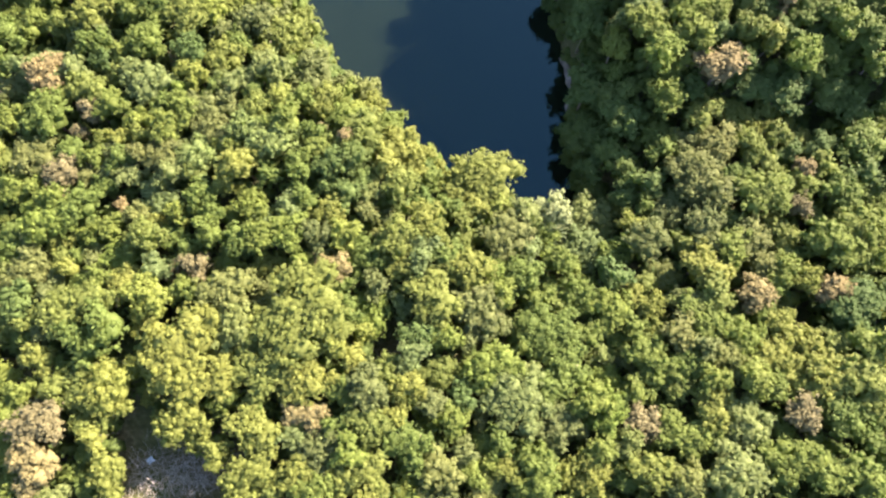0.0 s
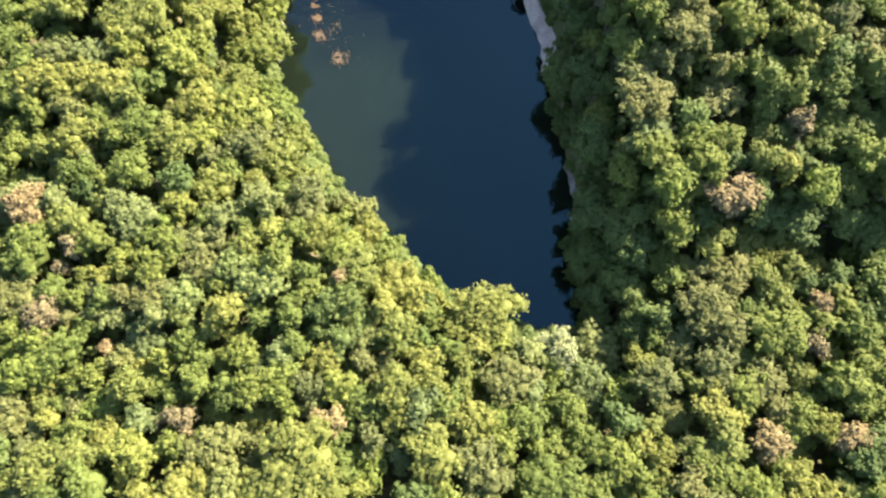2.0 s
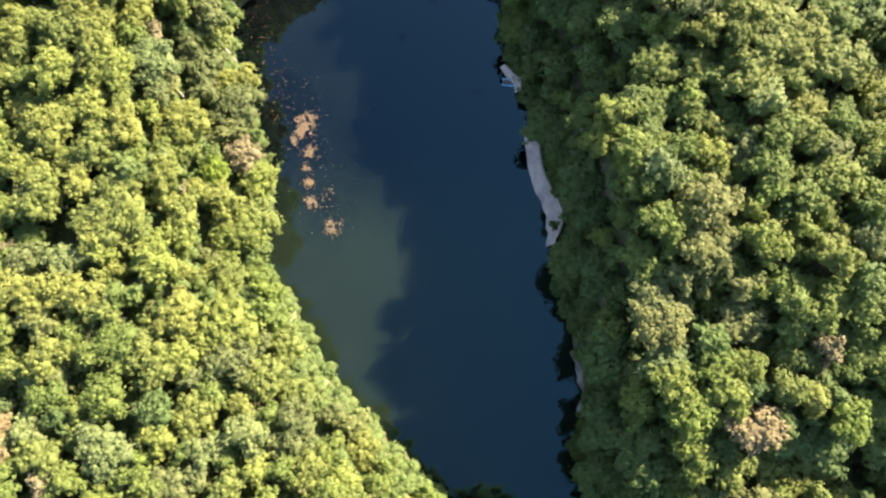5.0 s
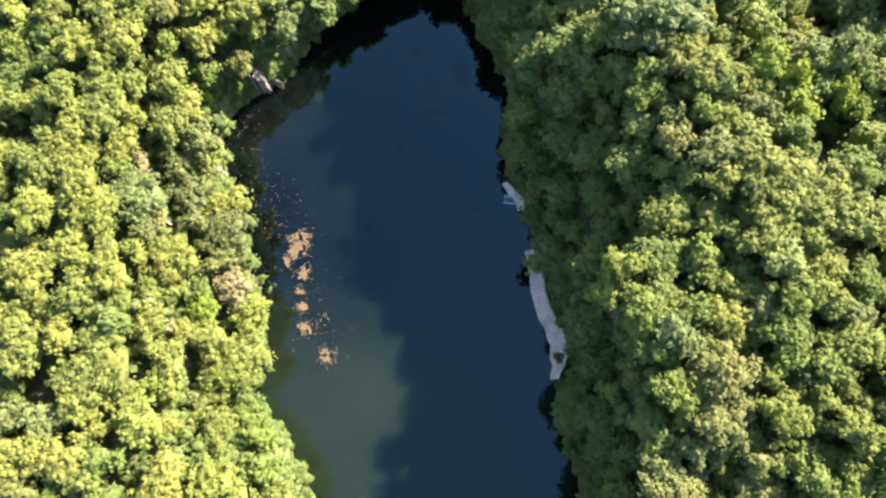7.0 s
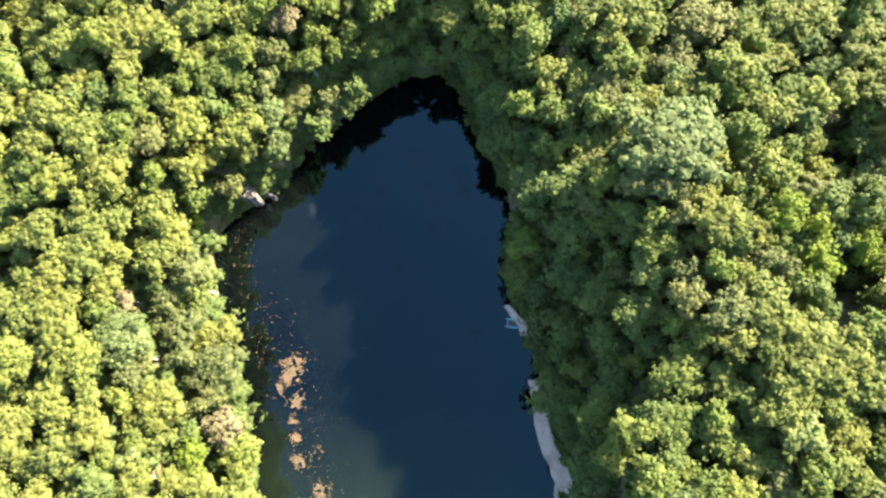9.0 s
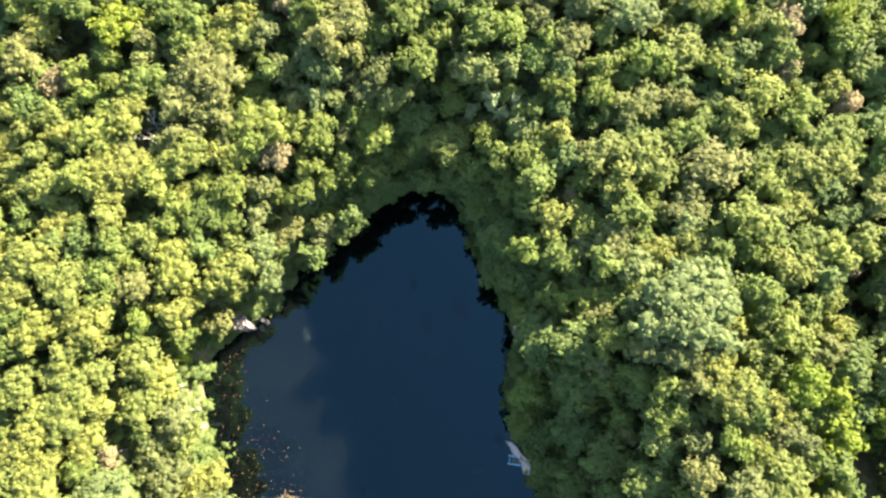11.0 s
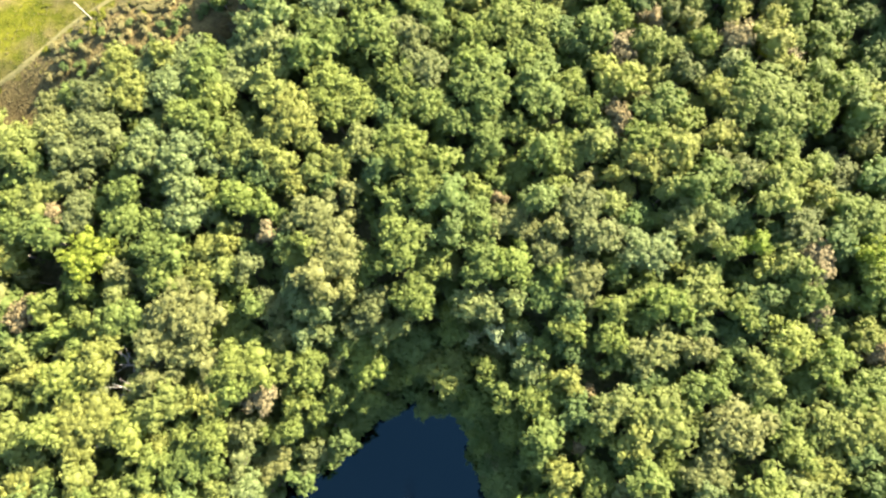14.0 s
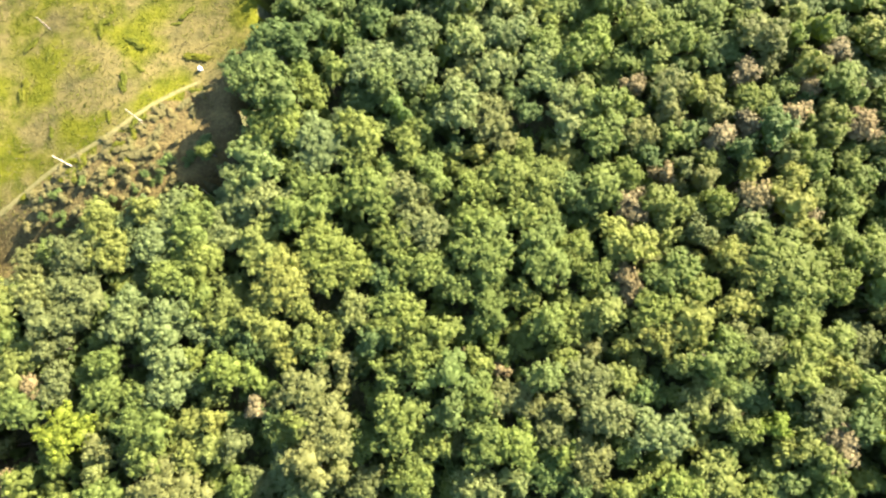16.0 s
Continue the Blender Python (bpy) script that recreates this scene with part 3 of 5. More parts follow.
crowns("yellow", [(-32.4, -2.9, 1.3), (-29.0, -1.9, 0.7), (-25.5, -3.6, 1.9), (-33.1, -5.3, 1.1), (-31.8, -8.4, 1.7), (-18.8, 0.8, 2.5), (-14.3, 0.1, 2.3), (-19.0, -4.5, 2.3), (-9.9, 1.3, 1.3), (-8.6, -4.4, 1.8), (-9.0, -8.1, 2.2), (-5.3, -0.6, 1.6), (-37.6, 10.0, 1.0), (-3.4, 7.5, 2.5), (-18.7, -8.2, 2.0), (-14.8, -8.6, 1.8), (0.2, 9.8, 2.0), (17.8, 6.9, 1.4), (23.3, 10.8, 2.1), (30.4, 4.7, 1.7), (33.4, 9.6, 1.4), (29.6, 1.6, 2.1), (33.6, 0.6, 2.3), (37.0, 0.1, 2.5), (16.8, -8.5, 1.9), (22.4, -2.5, 1.9), (11.3, -9.0, 1.9)])
crowns("olive", [(-26.3, 26.1, 1.6), (-25.0, 24.3, 1.7), (-29.7, 20.8, 1.4), (-9.2, 15.3, 1.1), (3.8, 13.6, 2.2), (25.8, 23.9, 1.9), (23.2, 20.8, 2.7), (24.3, 15.4, 1.9), (28.5, 13.6, 1.9), (18.1, 13.7, 1.9), (-21.9, 7.3, 2.2), (-12.9, -6.3, 1.9), (-9.2, -1.1, 2.0), (1.2, 6.6, 2.2), (20.0, 7.7, 0.9), (25.0, 1.6, 1.7), (8.1, -4.6, 2.1), (15.0, -6.1, 1.5), (-0.4, -6.4, 1.3), (19.8, -8.9, 1.7), (-41.3, 9.2, 1.7)])
crowns("silver", [(-32.0, 28.6, 2.2), (-21.7, 24.2, 1.7), (-19.3, 22.1, 2.5), (-26.1, 20.8, 2.0), (-17.2, 15.6, 1.4), (13.5, 17.1, 2.4), (3.7, -2.1, 3.1), (25.4, -3.5, 2.1), (23.8, -8.4, 2.5)])
crowns("white", [(9.1, 16.7, 1.5), (7.6, 17.2, 0.9)])
crowns("dry", [(-37.4, 26.0, 1.3), (-39.1, 23.9, 0.8), (-39.5, 19.2, 1.7), (-34.0, 16.6, 0.7), (-24.4, 29.5, 0.6), (33.3, 17.1, 1.2), (-12.7, 9.9, 1.5), (-25.4, 10.5, 1.2), (-28.0, 10.0, 0.9), (-14.1, -3.3, 1.7), (-38.1, -4.4, 2.3), (-37.6, -7.7, 2.1), (36.0, 8.8, 1.7), (16.4, -4.1, 1.7), (30.7, -3.2, 1.6), (-11.7, 22.7, 0.9), (27.9, 8.2, 1.7), (34.5, 21.3, 1.1)])
# round the middle of the lake
crowns("green", [(-38.5, 33.5, 1.7), (-32.9, 33.4, 2.0), (-45.2, 36.3, 1.6), (15.4, 33.9, 1.5), (18.5, 35.6, 2.0), (19.5, 32.7, 2.2), (23.4, 34.6, 2.0), (34.0, 32.0, 1.7), (41.0, 34.0, 2.0), (-25.4, 50.1, 2.9), (-19.7, 41.7, 2.2), (-32.6, 38.6, 1.9), (-43.5, 40.3, 1.5), (-45.9, 51.6, 1.5), (13.0, 58.6, 1.8), (15.3, 56.6, 1.8), (15.4, 54.9, 1.4), (19.9, 56.2, 1.4), (17.6, 49.7, 1.8), (23.1, 44.5, 0.7), (25.8, 50.7, 1.1), (27.3, 54.7, 1.9), (28.3, 57.8, 1.8), (27.4, 46.9, 1.5), (29.8, 49.0, 1.2), (30.2, 46.6, 0.8), (33.6, 53.2, 2.3), (34.6, 58.2, 1.7), (16.3, 46.0, 1.9), (14.1, 40.3, 1.3)])
crowns("green", [(27.7, 43.9, 1.1), (26.2, 43.4, 0.9), (31.8, 41.6, 2.2), (35.8, 41.8, 2.2), (25.2, 36.8, 1.5), (22.1, 36.8, 1.5), (36.6, 51.0, 1.9), (20.0, 68.7, 1.2), (34.8, 68.6, 2.1)])
crowns("deep", [(-28.2, 33.0, 1.5), (13.0, 30.7, 2.1), (8.9, 63.7, 2.5), (11.7, 56.2, 2.2), (12.8, 52.0, 2.0), (11.2, 47.7, 2.7), (13.2, 45.1, 2.2), (13.1, 37.7, 2.1), (13.1, 68.9, 2.1)])
crowns("yellow", [(-27.6, 30.0, 1.5), (-19.3, 35.3, 2.2), (28.7, 34.5, 1.6), (31.2, 33.6, 1.3), (-42.2, 36.2, 1.3), (-34.6, 51.8, 3.7), (-30.8, 55.3, 1.9), (-30.5, 46.2, 2.2), (-41.4, 52.5, 2.5), (-38.6, 54.0, 1.5), (-44.2, 56.0, 2.0), (-36.8, 58.1, 2.2), (-34.2, 60.1, 2.0), (-30.5, 62.3, 2.8), (-23.2, 57.5, 2.1), (-26.4, 54.1, 2.4), (-29.4, 52.3, 1.9), (-23.4, 52.6, 2.3), (-34.9, 47.3, 1.2), (-35.2, 44.9, 0.9), (-42.3, 43.2, 2.6), (-36.5, 42.6, 2.0), (-26.9, 40.8, 1.8), (-23.3, 40.8, 2.6), (-18.3, 38.6, 1.9), (-29.1, 36.9, 2.2), (-26.5, 37.4, 1.5), (-39.1, 37.5, 2.0), (-41.8, 60.4, 2.2), (22.2, 55.9, 1.6)])
crowns("yellow", [(30.9, 57.4, 1.7), (33.0, 46.3, 1.9), (37.1, 57.6, 1.4), (37.4, 55.6, 1.4), (-38.4, 69.9, 2.2), (-36.5, 66.6, 2.4), (-27.1, 69.1, 2.3), (-41.8, 66.5, 2.2), (27.0, 69.6, 1.9), (29.1, 68.3, 2.3), (31.9, 67.6, 2.3), (25.6, 67.1, 1.4), (29.8, 65.6, 2.3), (34.0, 65.1, 2.3)])
crowns("olive", [(-15.5, 30.7, 2.3), (-22.1, 36.8, 1.9), (-26.7, 65.7, 2.8), (-42.8, 46.2, 1.8), (-40.1, 40.3, 1.8), (-21.9, 39.1, 2.5), (22.0, 51.5, 2.3), (21.5, 47.0, 2.0), (17.2, 42.7, 2.4), (17.4, 40.6, 2.4), (25.2, 41.1, 2.4), (36.3, 47.9, 1.6), (-29.9, 69.8, 2.5), (-32.2, 66.7, 1.8)])
crowns("silver", [(-19.4, 30.4, 1.8), (-38.8, 46.1, 1.8), (18.7, 53.5, 1.4), (18.1, 37.4, 2.2), (-33.8, 68.9, 2.8)])
crowns("lime", [(-27.1, 57.3, 1.6)])
crowns("dry", [(-42.5, 30.4, 2.1), (-30.5, 32.4, 0.7), (25.8, 30.8, 2.3), (-25.0, 59.9, 1.8), (-45.4, 48.0, 0.8), (32.3, 38.6, 1.2), (32.3, 36.8, 0.8)])
# round the far end
crowns("green", [(-34.3, 88.9, 1.7), (-31.5, 85.1, 1.3), (-42.7, 81.8, 1.2), (9.0, 87.0, 1.0), (12.8, 83.1, 1.7), (17.3, 77.0, 1.7), (23.5, 77.4, 1.8), (21.7, 74.3, 1.4), (25.4, 87.0, 1.7), (13.6, 79.9, 0.7), (13.6, 76.5, 1.0), (-27.4, 111.4, 1.9), (-33.6, 107.8, 1.1), (-36.8, 106.8, 1.0), (-19.4, 108.7, 1.2), (-19.9, 103.6, 2.3), (-16.4, 100.5, 1.3), (-16.6, 97.9, 1.4), (-23.1, 97.6, 1.8), (-14.6, 103.5, 1.8), (-9.5, 104.3, 1.8), (-5.0, 109.8, 1.9), (35.3, 111.4, 1.7), (29.3, 109.9, 1.8), (12.3, 106.0, 1.4), (6.9, 100.7, 2.2), (20.5, 101.9, 1.9), (24.3, 100.9, 1.3), (30.9, 104.4, 1.9), (34.5, 101.8, 1.8)])
crowns("green", [(17.4, 109.5, 1.9), (1.8, 103.2, 1.5), (8.9, 107.1, 1.5)])
crowns("deep", [(16.1, 71.2, 2.1), (36.9, 87.3, 1.8), (35.9, 80.2, 1.9), (10.2, 82.8, 2.2), (9.8, 79.4, 2.3), (7.2, 83.4, 2.5), (10.1, 75.1, 2.2), (13.1, 72.8, 2.1), (10.3, 70.4, 2.1)])
crowns("yellow", [(-40.7, 89.9, 2.1), (-37.1, 88.3, 2.1), (-42.2, 87.2, 1.7), (-28.1, 90.3, 2.2), (-24.3, 90.4, 2.3), (-27.5, 87.7, 1.6), (-35.2, 84.2, 2.2), (-40.0, 83.5, 1.9), (-40.6, 78.2, 1.9), (-36.0, 77.9, 2.2), (-34.4, 76.7, 1.3), (-36.8, 75.6, 2.0), (-45.1, 77.7, 1.2), (-31.8, 81.3, 2.1), (-30.4, 78.8, 2.1), (-31.8, 76.8, 2.1), (-29.0, 74.3, 2.2), (-35.4, 73.8, 1.8), (-37.7, 72.5, 1.0), (-39.1, 73.7, 1.9), (-44.0, 72.0, 1.2), (-41.6, 70.4, 2.0), (22.4, 87.6, 0.7), (22.6, 84.1, 1.0), (21.0, 80.2, 1.7), (23.9, 81.9, 1.2), (25.6, 81.0, 1.0), (22.1, 78.6, 1.9), (25.5, 77.4, 1.4), (34.0, 78.4, 0.7)])
crowns("yellow", [(23.7, 74.0, 0.9), (25.4, 71.1, 2.1), (32.2, 86.5, 1.4), (32.4, 84.5, 1.0), (28.0, 85.4, 0.9), (39.0, 87.9, 1.4), (-23.7, 88.8, 1.6), (-23.7, 111.4, 1.6), (-36.0, 102.6, 2.1), (-33.1, 104.1, 1.9), (-41.7, 100.5, 1.2), (-26.9, 100.0, 2.1), (-23.4, 100.6, 1.7), (-33.5, 98.0, 3.0), (-40.3, 97.4, 1.9), (20.4, 110.0, 2.2), (30.6, 107.4, 1.2), (34.5, 106.3, 1.4), (16.5, 99.9, 2.3), (25.0, 103.4, 1.9), (29.9, 98.9, 1.7), (27.1, 105.9, 1.9), (33.2, 98.9, 2.1)])
crowns("olive", [(-31.9, 88.3, 1.8), (-25.4, 84.9, 1.4), (-29.4, 76.2, 2.1), (-31.4, 72.6, 1.6), (17.8, 82.0, 1.4), (18.9, 81.1, 1.0), (19.1, 79.1, 1.2), (27.3, 74.8, 1.4), (19.0, 74.5, 1.2), (19.4, 71.9, 1.7), (22.5, 70.7, 1.8), (30.5, 81.3, 0.9), (-41.7, 111.7, 1.0), (-31.2, 112.0, 1.2), (-25.7, 107.7, 3.2), (-17.0, 107.9, 0.7), (-10.6, 110.3, 1.0), (-8.6, 109.2, 1.4), (-25.0, 104.6, 1.7), (-29.6, 102.0, 1.1), (-20.5, 97.8, 1.5), (10.4, 111.6, 1.9), (15.8, 104.9, 2.1), (12.6, 100.4, 1.9), (19.7, 104.9, 1.4), (22.6, 98.4, 2.6)])
crowns("silver", [(-20.8, 90.0, 1.4), (18.5, 86.1, 4.1), (16.5, 74.4, 1.4), (-13.7, 108.7, 1.4), (5.4, 103.4, 1.8), (0.8, 109.6, 1.9)])
crowns("lime", [(-29.7, 81.8, 0.8), (28.1, 79.0, 1.7), (30.6, 78.5, 1.2), (31.6, 75.6, 2.2), (36.2, 75.9, 1.7), (34.8, 76.9, 1.4)])
crowns("white", [(0.5, 106.3, 0.8), (2.4, 106.7, 1.0), (5.2, 106.3, 0.8), (3.9, 105.6, 0.8)])
crowns("dry", [(-34.2, 72.5, 1.0), (33.8, 89.1, 0.9), (-40.2, 108.5, 1.5), (-18.7, 101.0, 1.5), (30.2, 108.9, 1.4), (35.3, 104.8, 1.2), (10.7, 101.7, 0.7), (9.7, 97.0, 0.7)])
# beyond the lake
crowns("green", [(-20.7, 118.8, 1.7), (-41.2, 116.4, 1.7), (-31.4, 116.8, 1.9), (-27.5, 114.1, 1.9), (-8.0, 112.3, 1.1), (-5.5, 122.4, 2.0), (-4.4, 119.6, 2.0), (-5.4, 114.9, 2.4), (-2.9, 112.5, 1.9), (-30.9, 118.9, 1.4), (1.9, 123.5, 1.8), (0.8, 116.9, 1.9), (7.6, 121.5, 1.0), (28.4, 120.3, 1.9), (26.7, 123.7, 1.6), (21.9, 120.4, 1.7), (34.2, 116.5, 2.2), (1.8, 112.8, 2.1), (3.8, 112.8, 1.8), (22.6, 113.6, 1.4), (-16.9, 147.9, 1.1), (-14.1, 143.9, 1.6), (-9.3, 139.6, 2.4), (-13.2, 134.4, 2.2), (-8.7, 134.4, 2.6), (-26.1, 125.9, 1.8), (-23.3, 127.9, 1.8), (-12.5, 129.4, 2.2), (-10.0, 127.4, 1.8), (-7.0, 124.0, 1.8)])
crowns("green", [(-4.6, 127.4, 2.0), (-3.5, 140.6, 1.3), (-23.5, 138.2, 0.7), (-3.3, 135.9, 1.8), (-6.6, 129.8, 1.8), (7.4, 148.1, 2.0), (6.6, 134.8, 2.7), (3.7, 135.9, 2.2), (11.7, 139.4, 2.0), (0.7, 134.3, 1.8), (1.2, 128.8, 2.6), (6.0, 128.4, 2.6), (9.3, 128.8, 1.6), (16.1, 149.6, 1.8), (19.1, 148.4, 1.6), (18.0, 139.1, 1.3), (25.4, 142.7, 1.5), (30.1, 148.8, 1.1), (34.4, 142.8, 1.1), (29.6, 138.2, 1.2), (30.9, 136.2, 1.4), (22.0, 133.2, 1.4), (14.4, 135.8, 1.4), (27.2, 127.8, 3.4), (17.7, 126.4, 2.0), (33.4, 134.1, 1.7), (34.3, 128.9, 1.9), (31.5, 128.3, 1.0), (31.4, 126.0, 1.4), (15.7, 124.0, 1.8)])
crowns("green", [(10.7, 126.9, 1.4), (32.7, 149.8, 1.3), (11.5, 148.6, 1.6)])
crowns("deep", [(-19.1, 146.5, 2.4), (-14.3, 150.1, 1.3), (-12.2, 150.0, 1.2), (5.8, 141.6, 1.2), (8.5, 134.3, 1.4), (10.0, 133.3, 1.3), (-6.3, 142.2, 1.1)])
crowns("yellow", [(-41.7, 123.1, 2.2), (-21.0, 123.8, 1.8), (-17.7, 122.6, 2.0), (-14.6, 124.0, 1.4), (-11.8, 122.0, 1.4), (-15.4, 119.8, 1.2), (-39.1, 119.0, 2.0), (-42.1, 114.0, 1.7), (-21.4, 114.3, 1.0), (16.3, 121.6, 2.0), (13.2, 121.1, 1.0), (17.7, 118.9, 1.2), (30.8, 118.7, 1.2), (26.0, 112.5, 1.2), (-33.9, 128.9, 2.5), (-30.4, 128.9, 1.8), (-28.8, 133.0, 1.3), (-32.7, 132.0, 1.6), (-18.4, 128.9, 2.5), (-16.3, 125.9, 2.7), (20.5, 143.5, 1.3), (32.2, 140.8, 1.2), (28.3, 134.7, 1.4), (25.1, 136.0, 1.2), (17.2, 132.5, 1.8), (24.3, 127.1, 1.4), (22.6, 128.3, 1.4), (29.3, 130.2, 1.2), (13.6, 129.1, 2.2)])
crowns("olive", [(-34.5, 122.9, 2.0), (-38.0, 124.8, 1.6), (-10.7, 119.2, 1.2), (-35.2, 116.8, 1.9), (-13.8, 117.1, 2.1), (-11.7, 113.6, 2.2), (-19.5, 112.4, 1.2), (-9.7, 123.6, 1.5), (3.9, 116.4, 1.9), (10.1, 117.9, 1.8), (8.0, 115.8, 1.2), (19.2, 116.7, 1.7), (24.4, 120.9, 1.5), (36.5, 124.2, 1.4), (11.0, 114.8, 2.1), (6.9, 113.8, 1.4), (29.1, 115.6, 1.7), (-33.5, 125.0, 1.8), (-23.5, 130.9, 1.6), (-5.2, 133.9, 1.8), (-4.2, 130.8, 2.0), (2.2, 141.1, 1.9), (17.8, 143.9, 1.8), (18.2, 141.5, 1.3), (15.1, 139.9, 1.6), (22.1, 141.7, 1.3), (27.1, 148.6, 2.0), (19.3, 136.3, 1.0), (20.7, 135.2, 1.2), (19.9, 130.3, 1.4)])
crowns("silver", [(-29.5, 122.3, 1.8), (-26.3, 122.8, 2.2), (-25.5, 116.7, 1.9), (-26.1, 119.4, 1.7), (15.5, 113.7, 2.1), (-9.5, 146.6, 2.0), (-6.4, 146.0, 1.6), (-4.3, 146.0, 1.8), (-17.5, 139.1, 2.2), (-13.4, 139.1, 2.6), (-20.3, 135.5, 1.8), (-17.7, 133.4, 2.2), (-3.9, 149.3, 1.6), (-0.2, 148.7, 1.8), (3.4, 149.2, 2.0), (2.3, 145.9, 2.0), (6.9, 145.4, 2.2), (-0.3, 141.6, 2.2), (9.3, 142.6, 1.6), (-29.4, 124.0, 1.6)])
crowns("lime", [(-34.2, 113.4, 2.1), (25.1, 114.1, 1.3), (35.0, 113.7, 1.4)])
crowns("dry", [(-36.9, 116.9, 1.1), (-18.0, 115.5, 1.1), (13.9, 124.8, 0.9), (30.5, 112.7, 1.9), (2.8, 118.8, 0.7), (-0.3, 120.4, 0.6), (15.4, 144.2, 1.1), (25.4, 145.6, 1.2), (30.6, 143.9, 0.9), (33.3, 146.6, 1.3), (35.1, 140.2, 1.4), (28.9, 141.1, 1.3), (24.9, 140.3, 1.3), (22.4, 138.8, 1.3), (27.2, 138.0, 0.6), (25.1, 133.4, 1.4), (14.3, 133.0, 1.6), (17.4, 135.8, 1.0), (14.0, 125.9, 1.4), (8.3, 126.2, 0.7), (30.1, 132.2, 0.8), (35.5, 143.9, 0.9)])
NAMED = len(PLACED)

count = collections.Counter((k, p[2] < 1.35 * 1.15) for k, p in zip(COLOURS, PLACED))


def fill(size, tries, tight, low_scale, high_scale, near_shore, far_shore=500.0):
    cand = np.array([(rng.uniform(-50, 46), rng.uniform(-15, 157)) for _ in range(tries)])
    d = shore_distance(cand[:, 0], cand[:, 1])
    clear = in_clearing(cand[:, 0] - 1.3, cand[:, 1] + 1.0)
    edge = near_shore + np.where((cand[:, 0] > 0) & (cand[:, 1] < 70) & (size != "shrub"), np.where((cand[:, 1] > 38) & (cand[:, 1] < 50), 0.5, 1.1), 0.0) + np.where((cand[:, 0] > 0) & (cand[:, 1] < 48) & (size == "shrub"), 0.3, 0.0)  # the east bank is steep and bare at its foot
    keep = (d > edge) & (d < far_shore) & ~clear
    for x, y in cand[keep]:
        s = rng.uniform(low_scale, high_scale)
        r = RADIUS[size] * s
        p = np.array(PLACED)
        if (np.hypot(p[:, 0] - x, p[:, 1] - y) < tight * (p[:, 2] + r)).any():
            continue
        if any(math.hypot(x - a, y - b) < g + 0.5 * r for a, b, g in GAPS):
            continue
        # The east bank below y 70 gets darker kinds, standing in for shade.
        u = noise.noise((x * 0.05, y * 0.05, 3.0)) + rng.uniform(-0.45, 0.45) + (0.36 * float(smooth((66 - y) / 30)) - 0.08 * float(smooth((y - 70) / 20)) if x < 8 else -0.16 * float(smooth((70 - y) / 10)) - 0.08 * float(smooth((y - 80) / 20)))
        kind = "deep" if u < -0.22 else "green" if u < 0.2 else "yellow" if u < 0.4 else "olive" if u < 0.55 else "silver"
        if rng.random() < 0.75:  # most take after the nearest trees
            near = COLOURS[int(np.argmin(np.hypot(p[:NAMED, 0] - x, p[:NAMED, 1] - y)))]
            kind = near if near in ("deep", "green", "yellow", "olive", "silver") else kind
        if size == "shrub":
            kind = "bush"
            if count["bush", False] >= 250:
                return
        elif size == "small" and rng.random() < 0.25:
            kind = "young"
        if count[kind, size == "small"] >= 290:
            kind = min(("green", "deep", "yellow", "olive"), key=lambda k: count[k, size == "small"])
        count[kind, size == "small"] += 1
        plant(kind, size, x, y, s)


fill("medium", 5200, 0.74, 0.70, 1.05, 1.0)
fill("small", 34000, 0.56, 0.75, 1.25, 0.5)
fill("shrub", 40000, 0.46, 0.8, 1.7, 0.1, 5.0)

for k in range(34):
    x = rng.uniform(-13.0, 2.5)
    y = float(np.interp(x, [-13, -7, -3, 2.5], [99.0, 103.2, 103.2, 98.5])) + rng.uniform(-0.3, 3.2)
    if shore_distance([x], [y])[0] > 0.1:
        plant("bush", "shrub", x, y, rng.uniform(0.9, 1.6))

for x, y in ((-5.2, 103.2), (-4.3, 103.6), (-5.6, 104.1), (-4.7, 104.7), (-3.8, 104.5), (-6.3, 104.8)):
    plant("bush", "shrub", x, y, rng.uniform(1.2, 1.7))

# trees that lean out over the water from the steep far end of the lake
lean_rng = random.Random(23)
RIM = [(x, y) for x, y in SHORE[::2] if (x < -5 and y > 93.0) or (x >= -5 and y > 90.0)]
last = None
for x, y in RIM:
    if last and math.hypot(x - last[0], y - last[1]) < 1.25:
        continue
    last = x, y
    out = Vector((-5.0, 92.0)) - Vector((x, y))
    out.normalize()
    west = x < -6.5
    back = lean_rng.uniform(0.3, 1.0) if x < -2.4 else lean_rng.uniform(1.0, 2.0)
    px, py = x - out.x * back, y - out.y * back
    pz = float(ground([px], [py])[0]) - 0.3
    over = math.radians(lean_rng.uniform(24, 40) if west else lean_rng.uniform(0, 8) if x > -2.4 else lean_rng.uniform(28, 38))
    tilt = Matrix.Rotation(over, 4, Vector((-out.y, out.x, 0)))
    s = lean_rng.uniform(0.9, 1.25)
    tall = max(1.1, (lean_rng.uniform(6.8, 8.4) if west else lean_rng.uniform(8.0, 9.6) if x > -2.4 else lean_rng.uniform(9.6, 10.8)) - pz) / 3.95
    tree(lean_rng.choice(("deep", "deep", "deep", "olive")), "small", lean_rng.randrange(5), Matrix.Translation((px, py, pz)) @ tilt @ Matrix.Rotation(lean_rng.uniform(0, 6.28), 4, "Z") @ Matrix.Diagonal((s, s, tall, 1)))



